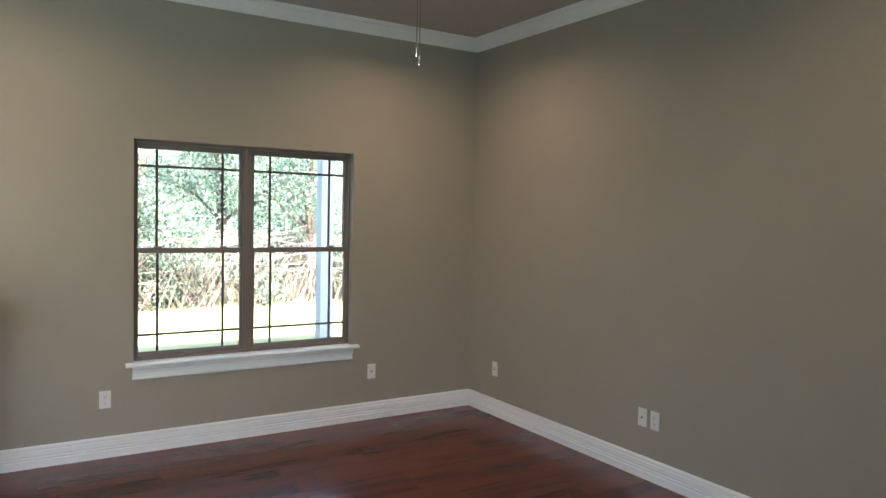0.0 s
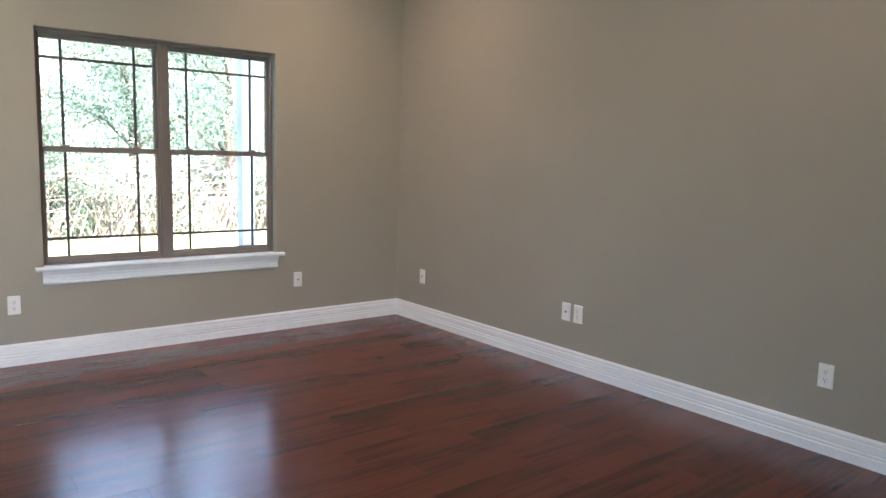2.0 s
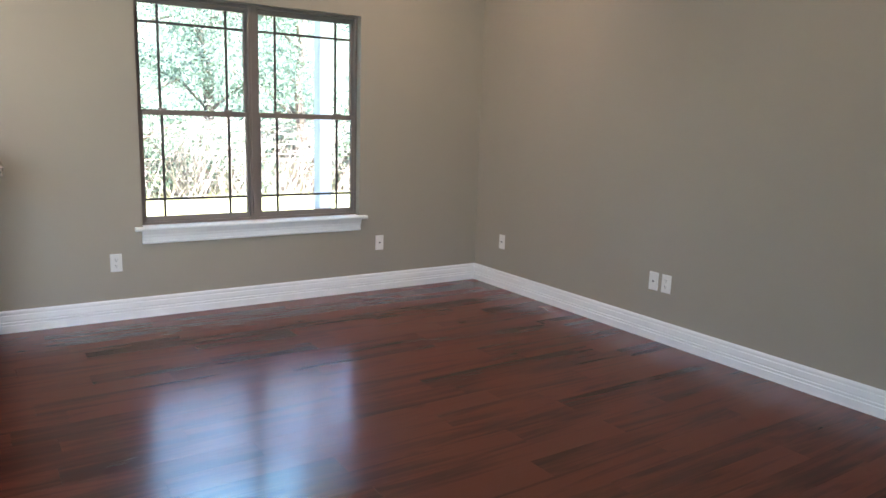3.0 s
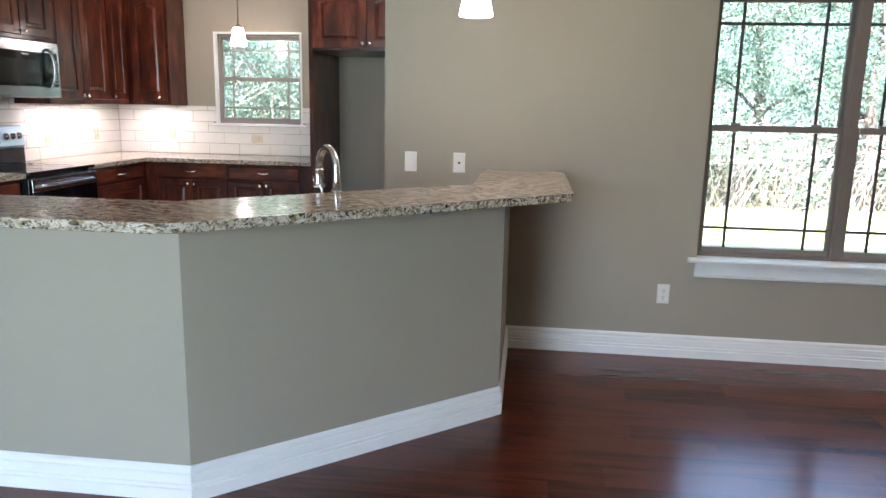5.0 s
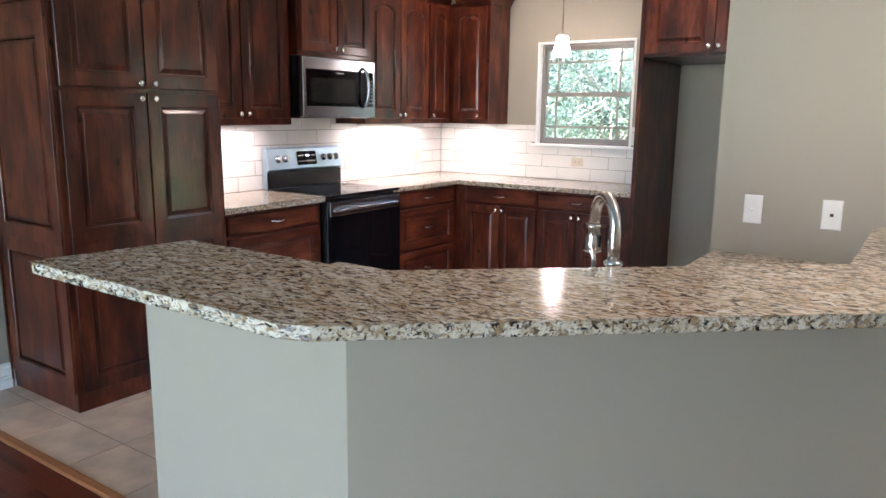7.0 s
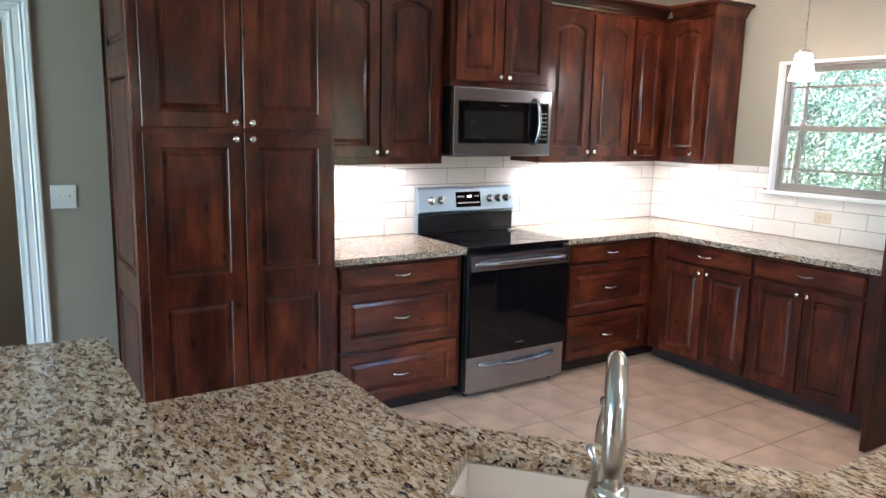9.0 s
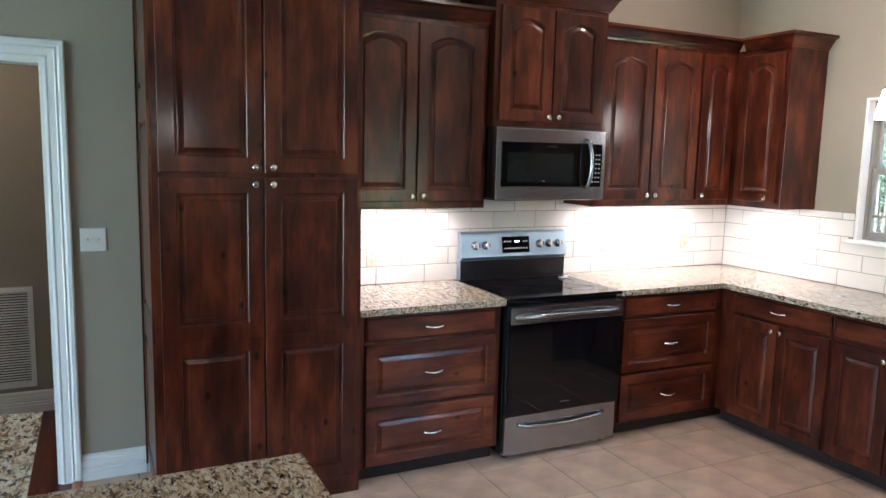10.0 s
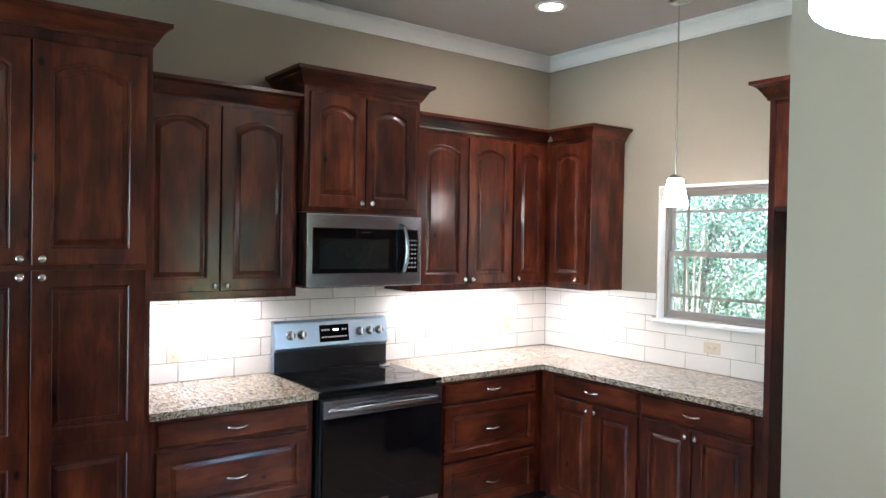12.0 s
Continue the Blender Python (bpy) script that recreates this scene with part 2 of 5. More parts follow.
def leaves(name, a, b_):
    m = bpy.data.materials.new(name)
    m.use_nodes = True
    nt = m.node_tree
    b = nt.nodes["Principled BSDF"]
    g = nt.nodes.new("ShaderNodeNewGeometry")
    ramp = nt.nodes.new("ShaderNodeValToRGB")
    ramp.color_ramp.elements[0].color = (*a, 1)
    ramp.color_ramp.elements[1].color = (*b_, 1)
    nt.links.new(g.outputs["Random Per Island"], ramp.inputs["Fac"])
    nt.links.new(ramp.outputs["Color"], b.inputs["Base Color"])
    b.inputs["Roughness"].default_value = 0.5
    t = nt.nodes.new("ShaderNodeBsdfTranslucent")
    nt.links.new(ramp.outputs["Color"], t.inputs["Color"])
    mx = nt.nodes.new("ShaderNodeMixShader")
    mx.inputs[0].default_value = 0.4
    nt.links.new(b.outputs[0], mx.inputs[1])
    nt.links.new(t.outputs[0], mx.inputs[2])
    nt.links.new(mx.outputs[0], nt.nodes["Material Output"].inputs[0])
    return m


LEAF = leaves("green_leaves", (0.055, 0.125, 0.095), (0.25, 0.36, 0.30))
# darker copy of the leaves: the kitchen side's shade is put into the colour
LEAF_SHADED = leaves("shaded_green_leaves", (0.035, 0.080, 0.062), (0.16, 0.25, 0.20))
LEAF2 = leaves("dry_brush", (0.17, 0.16, 0.14), (0.40, 0.38, 0.35))

# ---------------------------------------------------------------- building tools
ORIGIN = {}


def thing(name, at, label, category, group="", kind=""):
    """A top-level thing: an empty at its base."""
    ob = new(name)
    ob.location = at
    ob.empty_display_size = 0.1
    ORIGIN[ob] = Vector(at)
    return tagged(ob, label, category, group, kind)


def part(name, bm, material, parent=None, label="", smooth=False):
    """Links a bmesh, built in world metres, as one mesh under a thing or a part."""
    bmesh.ops.recalc_face_normals(bm, faces=bm.faces)
    o = ORIGIN.get(parent, Vector((0, 0, 0)))
    bm.transform(Matrix.Translation(-o))
    me = bpy.data.meshes.new(name)
    bm.to_mesh(me)
    bm.free()
    if smooth:
        for p in me.polygons:
            p.use_smooth = True
    me.materials.append(material)
    ob = new(name, me)
    if parent:
        ob.parent = parent
    ORIGIN[ob] = o
    if label:
        tagged(ob, label)
    return ob


def structure(name, bm, material, label, category="wall"):
    return tagged(part(name, bm, material), label, category, kind="structure")


def box(bm, x0, x1, y0, y1, z0, z1, bevel=0.0, m=None):
    r = bmesh.ops.create_cube(bm, size=1)
    v = r["verts"]
    bmesh.ops.scale(bm, vec=(x1 - x0, y1 - y0, z1 - z0), verts=v)
    bmesh.ops.translate(bm, vec=((x0 + x1) / 2, (y0 + y1) / 2, (z0 + z1) / 2), verts=v)
    if bevel:
        es = list({e for q in v for e in q.link_edges})
        r = bmesh.ops.bevel(bm, geom=es, offset=bevel, segments=2, affect='EDGES', profile=0.5)
        v = r["verts"]
    if m is not None:
        bmesh.ops.transform(bm, matrix=m, verts=list({q for q in v}))
    return bm


def cube(*a, bevel=0.0, m=None):
    return box(bmesh.new(), *a, bevel=bevel, m=m)


def prism(bm, pts, z0, z1, holes=(), bevel=0.0):
    """An upright prism over a polygon, with holes."""
    top, low = [], []
    for loop in (pts, *holes):
        for z, store in ((z1, top), (z0, low)):
            vs = [bm.verts.new((x, y, z)) for x, y in loop]
            store.append([bm.edges.new((vs[i], vs[(i + 1) % len(vs)])) for i in range(len(vs))])
    if holes:
        for store in (top, low):
            bmesh.ops.triangle_fill(bm, use_beauty=True, edges=[e for l in store for e in l])
    else:
        for store in (top, low):
            bmesh.ops.edgeloop_fill(bm, edges=store[0])
    for t, l in zip(top, low):
        for e, f in zip(t, l):
            bm.faces.new((e.verts[0], e.verts[1], f.verts[1], f.verts[0]))
    if bevel:
        es = [e for l in top + low for e in l]
        bmesh.ops.bevel(bm, geom=es, offset=bevel, segments=2, affect='EDGES', profile=0.5)
    return bm


def lathe(bm, profile, centre, axis="z", n=20):
    """Turns a profile of (radius, height) round an axis through the centre."""
    c = Vector(centre)
    rings = []
    for r, h in profile:
        ring = []
        for i in range(n):
            a = 2 * math.pi * i / n
            p = Vector((r * math.cos(a), r * math.sin(a), h))
            if axis == "x":
                p = Vector((p.z, p.x, p.y))
            elif axis == "-y":
                p = Vector((p.x, -p.z, p.y))
            ring.append(bm.verts.new(c + p))
        rings.append(ring)
    for a, b in zip(rings, rings[1:]):
        for i in range(n):
            bm.faces.new((a[i], a[(i + 1) % n], b[(i + 1) % n], b[i]))
    bm.faces.new(rings[0])
    bm.faces.new(rings[-1])
    return bm


def tube(bm, pts, radii, n=10):
    """A round bar along points."""
    pts = [Vector(p) for p in pts]
    if not hasattr(radii, "__len__"):
        radii = [radii] * len(pts)
    rings, up = [], None
    for i, p in enumerate(pts):
        d = (pts[min(i + 1, len(pts) - 1)] - pts[max(i - 1, 0)]).normalized()
        if up is None:
            up = d.orthogonal().normalized()
        up = (up - d * up.dot(d)).normalized()
        s = d.cross(up)
        rings.append([bm.verts.new(p + radii[i] * (math.cos(2 * math.pi * k / n) * up + math.sin(2 * math.pi * k / n) * s)) for k in range(n)])
    for a, b in zip(rings, rings[1:]):
        for i in range(n):
            bm.faces.new((a[i], a[(i + 1) % n], b[(i + 1) % n], b[i]))
    bm.faces.new(rings[0])
    bm.faces.new(rings[-1])
    return bm


def mould(bm, path, profile, closed=False):
    """Runs a profile of (out, height) along a plan path with mitred corners; out is to the path's right."""
    P = [Vector((x, y)) for x, y in path]
    n = len(P)
    rings = []
    for i in range(n):
        a = P[i] - P[i - 1] if (i > 0 or closed) else P[1] - P[0]
        b = P[(i + 1) % n] - P[i] if (i < n - 1 or closed) else P[-1] - P[-2]
        na, nb = (Vector((q.y, -q.x)).normalized() for q in (a, b))
        k = (na + nb) / (1 + na.dot(nb))
        rings.append([bm.verts.new((*(P[i] + k * o), z)) for o, z in profile])
    m = len(profile)
    for i in range(n if closed else n - 1):
        a, b = rings[i], rings[(i + 1) % n]
        for j in range(m):
            bm.faces.new((a[j], a[(j + 1) % m], b[(j + 1) % m], b[j]))
    if not closed:
        bm.faces.new(rings[0])
        bm.faces.new(rings[-1])
    return bm


def offset(path, d):
    """A plan path moved to its right by one distance for each side."""
    P = [Vector(p) for p in path]
    lines = []
    for i in range(len(P) - 1):
        t = (P[i + 1] - P[i]).normalized()
        lines.append((P[i] + Vector((t.y, -t.x)) * d[i], t))
    out = [lines[0][0]]
    for (p, t), (q, u) in zip(lines, lines[1:]):
        k = (q - p).cross(u) / t.cross(u)
        out.append(p + t * k)
    out.append(lines[-1][0] + (P[-1] - P[-2]))
    return [tuple(p) for p in out]


# faces of cabinets: u to the right, v up, w out of the wall
def on_west(x, y, z):
    return Matrix(((0, 0, 1, x), (1, 0, 0, y), (0, 1, 0, z), (0, 0, 0, 1)))


def on_north(x, y, z):
    return Matrix(((1, 0, 0, x), (0, 0, -1, y), (0, 1, 0, z), (0, 0, 0, 1)))


def on_east(x, y, z):
    return Matrix(((0, 0, -1, x), (-1, 0, 0, y), (0, 1, 0, z), (0, 0, 0, 1)))


def outline(u0, u1, v0, v1, arch, n=12):
    top = []
    for i in range(n + 1):
        s = i / n
        lift = arch * (1 - (2 * s - 1) ** 2) if arch else 0
        top.append((u1 + (u0 - u1) * s, v1 - arch + lift))
    return [(u0, v0), (u1, v0)] + top


def loops(bm, rings, m):
    vs = [[bm.verts.new(m @ Vector((u, v, w))) for u, v in ring] for ring, w in rings]
    for a, b in zip(vs, vs[1:]):
        for i in range(len(a)):
            j = (i + 1) % len(a)
            bm.faces.new((a[i], a[j], b[j], b[i]))
    bm.faces.new(vs[0])
    bm.faces.new(vs[-1])


def panel_face(bm, u0, u1, v0, v1, m, t=0.02, stile=0.055, arch=0.0, raised=True, edge=0.003):
    """One framed and raised panel of a door or drawer front; arch lifts the middle of the panel's top."""
    A = arch
    rings = [(outline(u0, u1, v0, v1, 0), 0.0), (outline(u0, u1, v0, v1, 0), t - edge),
             (outline(u0 + edge, u1 - edge, v0 + edge, v1 - edge, 0), t)]
    i = stile

    def ring(d, w):
        rings.append((outline(u0 + i + d, u1 - i - d, v0 + i + d, v1 - i - d, A), w))
    ring(0.0, t)
    ring(0.003, t - 0.003)
    ring(0.008, t - 0.004)
    ring(0.011, t - 0.012)
    if raised:
        ring(0.018, t - 0.012)
        ring(0.034, t - 0.0065)
        ring(0.036, t - 0.003)
        ring(0.039, t - 0.0025)
    loops(bm, rings, m)
    return bm


def knob(parent, m, u, v, w):
    """A turned satin-nickel knob."""
    bm = bmesh.new()
    lathe(bm, [(0.007, 0), (0.005, 0.006), (0.005, 0.012), (0.012, 0.016), (0.0155, 0.021), (0.0145, 0.026), (0.008, 0.029)], (0, 0, 0), n=16)
    bm.transform(m @ Matrix.Translation((u, v, w)))
    return part("knob", bm, NICKEL, parent, "satin nickel knob", smooth=True)


def pull(parent, m, u, v, w):
    """A small bowed pull with two feet."""
    bm = bmesh.new()
    pts = [(-0.048, 0, 0.0), (-0.047, 0, 0.012), (-0.040, 0.001, 0.022), (-0.02, -0.003, 0.026), (0, -0.004, 0.027), (0.02, -0.003, 0.026), (0.040, 0.001, 0.022), (0.047, 0, 0.012), (0.048, 0, 0)]
    tube(bm, pts, [0.008, 0.006, 0.005, 0.005, 0.006, 0.005, 0.005, 0.006, 0.008], 10)
    bm.transform(m @ Matrix.Translation((u, v, w)))
    return part("handle", bm, NICKEL, parent, "bowed satin nickel pull", smooth=True)

# ---------------------------------------------------------------- structure
def wall_with_openings(name, axis, plane, thick, a0, a1, openings, label, z1=H):
    """A wall slab along x or y with rectangular openings (a0, a1, z0, z1) that go through it."""
    bm = bmesh.new()
    cuts = sorted({a0, a1, *[o[0] for o in openings], *[o[1] for o in openings]})
    for p, q in zip(cuts, cuts[1:]):
        spans, z = [], 0.0
        for o in sorted(openings, key=lambda o: o[2]):
            if o[0] <= p and o[1] >= q:
                if o[2] > z:
                    spans.append((z, o[2]))
                z = o[3]
        spans.append((z, z1))
        for zz0, zz1 in spans:
            if axis == "x":
                box(bm, p, q, min(plane, plane + thick), max(plane, plane + thick), zz0, zz1)
            else:
                box(bm, min(plane, plane + thick), max(plane, plane + thick), p, q, zz0, zz1)
    bmesh.ops.remove_doubles(bm, verts=bm.verts, dist=0.0005)
    seen = {}
    for f in list(bm.faces):
        k = tuple(round(c, 4) for c in f.calc_center_median())
        seen.setdefault(k, []).append(f)
    bmesh.ops.delete(bm, geom=[f for fs in seen.values() if len(fs) > 1 for f in fs], context='FACES')
    return structure(name, bm, PAINT, label)


LW = (1.735, 3.29, 0.589, 2.062)      # living room window opening: x0, x1, z0, z1
KW = (-2.27, -1.405, 1.20, 2.065)    # kitchen window opening
BD = (6.56, 7.46, 0.0, 2.06)         # back door opening to the porch: y0, y1, z0, z1
wall_with_openings("wall_north", "x", Y_WIN, WT, X_END, X_EAST, [LW], "greige painted living room wall with a double window")
wall_with_openings("wall_kitchen", "x", Y_KIT, WT, X_WEST, X_END + 0.12, [KW], "greige painted kitchen wall with a small window")
wall_with_openings("wall_niche", "y", X_END, 0.12, Y_WIN + WT, Y_KIT, [BD], "greige painted wall with a glazed back door beside the refrigerator niche")
wall_with_openings("wall_west", "y", X_WEST, -WT, Y_SOUTH, Y_KIT, [(3.33, 4.215, 0, 2.055)], "greige painted wall with a cased doorway")
wall_with_openings("wall_east", "y", X_EAST, WT, Y_SOUTH, Y_WIN, [(1.14, 2.055, 0, 2.055)], "greige painted living room wall with a door")
wall_with_openings("wall_south", "x", Y_SOUTH, -WT, X_WEST, X_EAST, [(-2.2, 0.0, 0.02, 2.45)], "greige painted wall with a wide glazed opening")
wall_with_openings("wall_hall", "y", -4.45, -0.1, 1.6, 4.5, [], "olive painted hallway wall")
wall_with_openings("wall_hall_north", "x", 4.42, 0.1, -4.45, X_WEST - WT, [], "greige painted hallway end wall")
wall_with_openings("wall_hall_south", "x", 1.6, -0.1, -4.45, X_WEST - WT, [], "greige painted hallway end wall")
structure("ceiling", cube(-4.6, X_EAST + WT, Y_SOUTH - WT, Y_KIT + WT, H, H + 0.12), CEIL, "plain off-white painted ceiling", "ceiling")
structure("subfloor", cube(-4.6, X_EAST + WT, Y_SOUTH - WT, Y_KIT + WT, -0.15, -0.012), DARK, "dark subfloor under the planks and tiles", "floor")
structure("ground", cube(-140, 140, -140, 160, -0.45, -0.30), GROUND, "sunlit mown grass yard", "ground")

# unseen slab, added to keep direct sun out of the south opening
structure("porch_roof", cube(X_WEST - 1, X_EAST + 1, Y_SOUTH - 5.0, Y_SOUTH - WT - 0.002, 2.62, 2.75), SIDING, "plain unseen slab added to keep sun out of the south opening", "roof")

# half wall of the breakfast bar: three runs
HALF = [(-1.187, 4.095), (-0.402, 4.095), (0.662, 5.032), (0.662, Y_WIN - 0.001)]
inner = offset(HALF, [-0.115] * 3)
bm = prism(bmesh.new(), HALF + inner[::-1], 0.0, 1.028)
structure("half_wall", bm, PAINT, "greige painted half wall under the breakfast bar")

BASE = [(0, 0), (0.018, 0), (0.018, 0.046), (0.011, 0.049), (0.011, 0.054), (0.016, 0.057), (0.016, 0.064), (0.010, 0.067), (0.010, 0.072), (0.015, 0.076),
        (0.014, 0.104), (0.008, 0.108), (0.008, 0.114), (0.012, 0.117), (0.011, 0.126), (0.004, 0.136), (0, 0.136)]
CROWN = [(0, 0), (0, -0.098), (0.009, -0.098), (0.010, -0.088), (0.016, -0.086), (0.020, -0.074), (0.034, -0.052), (0.050, -0.028), (0.064, -0.020), (0.066, -0.012),
         (0.076, -0.010), (0.078, 0)]


def trim_run(name, path, profile, label, category):
    return tagged(part(name, mould(bmesh.new(), path, profile), TRIM), label, category, kind="structure")


wb = "white painted stepped baseboard"
trim_run("baseboard_north", [(0.663, Y_WIN), (X_EAST, Y_WIN), (X_EAST, 2.145)], BASE, wb, "baseboard")
trim_run("baseboard_east", [(X_EAST, 1.05), (X_EAST, Y_SOUTH), (0.05, Y_SOUTH)], BASE, wb, "baseboard")
trim_run("baseboard_south", [(-2.25, Y_SOUTH), (X_WEST, Y_SOUTH), (X_WEST, 3.237)], BASE, wb, "baseboard")
trim_run("baseboard_west", [(X_WEST, 4.308), (X_WEST, 4.622)], BASE, wb, "baseboard")
trim_run("baseboard_bar", [(-1.187, 4.205)] + HALF[:3] + [(0.662, Y_WIN - 0.02)], BASE, wb, "baseboard")
trim_run("baseboard_hall", [(-4.45, 1.6), (-4.45, 4.42)], BASE, wb, "baseboard")
trim_run("crown_moulding", [(X_WEST, Y_SOUTH), (X_WEST, Y_KIT), (X_END, Y_KIT), (X_END, Y_WIN), (X_EAST, Y_WIN), (X_EAST, Y_SOUTH)], [(o, H + h) for o, h in CROWN], "white painted crown moulding", "trim")


def casing(name, m, u0, u1, top, label):
    """Moulded door casing round an opening, as one frame."""
    bm = bmesh.new()
    prof = [(0.0, 0.0), (0.0, 0.010), (0.012, 0.014), (0.020, 0.011), (0.046, 0.014), (0.052, 0.019), (0.060, 0.016), (0.070, 0.021), (0.086, 0.021), (0.092, 0.014), (0.092, 0.0)]
    rings = []
    for o, w in prof:
        rings.append([bm.verts.new(m @ Vector(p)) for p in ((u0 - o, 0, w), (u0 - o, top + o, w), (u1 + o, top + o, w), (u1 + o, 0, w))])
    for a, b in zip(rings, rings[1:]):
        for i in range(3):
            bm.faces.new((a[i], a[i + 1], b[i + 1], b[i]))
    return tagged(part(name, bm, TRIM), label, "door casing", kind="structure")


casing("door_casing_west", on_west(X_WEST, 0, 0), 3.33, 4.215, 2.055, "white moulded door casing round the hallway opening")
casing("door_casing_east", on_east(X_EAST, 0, 0), -2.055, -1.14, 2.055, "white moulded door casing")
bm = bmesh.new()
for y0, y1 in ((3.33, 3.346), (4.199, 4.215)):
    box(bm, X_WEST - WT, X_WEST + 0.001, y0, y1, 0, 2.055)
box(bm, X_WEST - WT, X_WEST + 0.001, 3.346, 4.199, 2.039, 2.055)
structure("door_jamb_west", bm, TRIM, "white painted door jamb lining", "door jamb")
d = thing("door_1", (X_EAST + 0.05, 1.6, 0), "closed white panelled interior door", "door", kind="structure")
bm = bmesh.new()
m = on_east(X_EAST + 0.06, 0, 0)
for v0, v1 in ((0.01, 0.95), (0.95, 2.05)):
    panel_face(bm, -2.05, -1.145, v0, v1, m, t=0.035, stile=0.12, edge=0.001)
leaf = part("leaf", bm, TRIM, d)
knob(leaf, m, -1.22, 0.95, 0.035)

# glazed back door to the porch, in the wall beside the niche
bd = thing("door_2", (X_END + 0.06, 7.01, 0), "closed white back door with a full glass pane", "door", kind="structure")
bm = bmesh.new()
for y0, y1, z0, z1 in ((BD[0], BD[0] + 0.03, 0, 2.06), (BD[1] - 0.03, BD[1], 0, 2.06), (BD[0] + 0.03, BD[1] - 0.03, 2.03, 2.06)):
    box(bm, X_END - 0.002, X_END + 0.122, y0, y1, z0, z1)
part("jamb", bm, TRIM, bd)
bm = bmesh.new()
for y0, y1, z0, z1 in ((6.592, 6.70, 0.01, 2.028), (7.32, 7.428, 0.01, 2.028), (6.70, 7.32, 1.92, 2.028), (6.70, 7.32, 0.01, 0.24)):
    box(bm, X_END + 0.04, X_END + 0.084, y0, y1, z0, z1)
leaf = part("leaf", bm, TRIM, bd)
pane = part("pane", cube(X_END + 0.06, X_END + 0.066, 6.70, 7.32, 0.24, 1.92), GLASS, leaf)
pane.visible_shadow = False
knob(leaf, on_east(X_END + 0.04, 0, 0), -7.37, 0.95, 0.0)
casing("door_casing_back", on_east(X_END, 0, 0), -BD[1], -BD[0], 2.06, "white moulded casing round the back door")

# ---------------------------------------------------------------- windows
def double_hung(win, x0, x1, z0, z1, y, side, gh, light):
    """One double-hung unit with bordered bars: frame, two sashes, panes, bars."""
    bm = bmesh.new()
    fw = 0.017
    box(bm, x0, x0 + fw, y, y + 0.075, z0, z1)
    box(bm, x1 - fw, x1, y, y + 0.075, z0, z1)
    box(bm, x0 + fw, x1 - fw, y, y + 0.075, z1 - fw, z1)
    box(bm, x0 + fw, x1 - fw, y, y + 0.075, z0, z0 + fw)
    part("window_frame", bm, light, win)
    mid = (z0 + z1) / 2
    for k, (a, b, yy) in enumerate(((mid - 0.018, z1 - fw, y + 0.04), (z0 + fw, mid + 0.018, y + 0.012))):
        bm = bmesh.new()
        s = 0.021
        rail = 0.036
        box(bm, x0 + fw, x0 + fw + s, yy, yy + 0.026, a, b, 0.003)
        box(bm, x1 - fw - s, x1 - fw, yy, yy + 0.026, a, b, 0.003)
        box(bm, x0 + fw + s, x1 - fw - s, yy, yy + 0.026, a, a + rail, 0.003)
        box(bm, x0 + fw + s, x1 - fw - s, yy, yy + 0.026, b - rail, b, 0.003)
        sash = part("sash", bm, light, win)
        u0, u1 = x0 + fw + s, x1 - fw - s
        g = part("pane", cube(u0, u1, yy + 0.011, yy + 0.015, a + rail, b - rail), GLASS, sash)
        g.visible_shadow = False
        bars = [(u0 + side, 0), (u1 - side, 0), ((b - rail - gh) if k == 0 else (a + rail + gh), 1)]
        for p, lying in bars:
            q = cube(u0, u1, yy + 0.004, yy + 0.0105, p - 0.008, p + 0.008) if lying else cube(p - 0.008, p + 0.008, yy + 0.0035, yy + 0.0100, a + rail, b - rail)
            part("glazing_bar", q, MUNTIN if light is FRAME else light, sash)
        if k == 1:
            for u in (u0 + 0.12, u1 - 0.12):
                part("sash_lock", cube(u - 0.025, u + 0.025, yy - 0.006, yy + 0.012, b, b + 0.012, bevel=0.003), light, sash)


w1 = thing("window_1", (2.515, Y_WIN, 0.60), "taupe-framed double window with bordered bars and a white stool", "window", kind="structure")
double_hung(w1, 1.737, 2.484, 0.602, 2.060, Y_WIN + 0.055, 0.118, 0.112, FRAME)
double_hung(w1, 2.514, 3.288, 0.602, 2.060, Y_WIN + 0.055, 0.118, 0.112, FRAME)
part("mullion", cube(2.484, 2.514, Y_WIN + 0.050, Y_WIN + 0.13, 0.602, 2.060), FRAME, w1)
bm = mould(bmesh.new(), [(1.685, Y_WIN + 0.001), (3.34, Y_WIN + 0.001)], [(0, 0.576), (0.040, 0.576), (0.048, 0.582), (0.050, 0.589), (0.048, 0.596), (0.040, 0.601), (0, 0.601)])
box(bm, 1.737, 3.288, Y_WIN, Y_WIN + 0.13, 0.590, 0.601)
part("window_sill", bm, TRIM, w1, "white painted window stool")
part("apron", mould(bmesh.new(), [(1.727, Y_WIN + 0.001), (3.298, Y_WIN + 0.001)], [(0, 0.488), (0.012, 0.488), (0.016, 0.498), (0.008, 0.503), (0.008, 0.53), (0.016, 0.534), (0.018, 0.548), (0.028, 0.563), (0.034, 0.576), (0, 0.576)]), TRIM, w1, "white moulded apron")

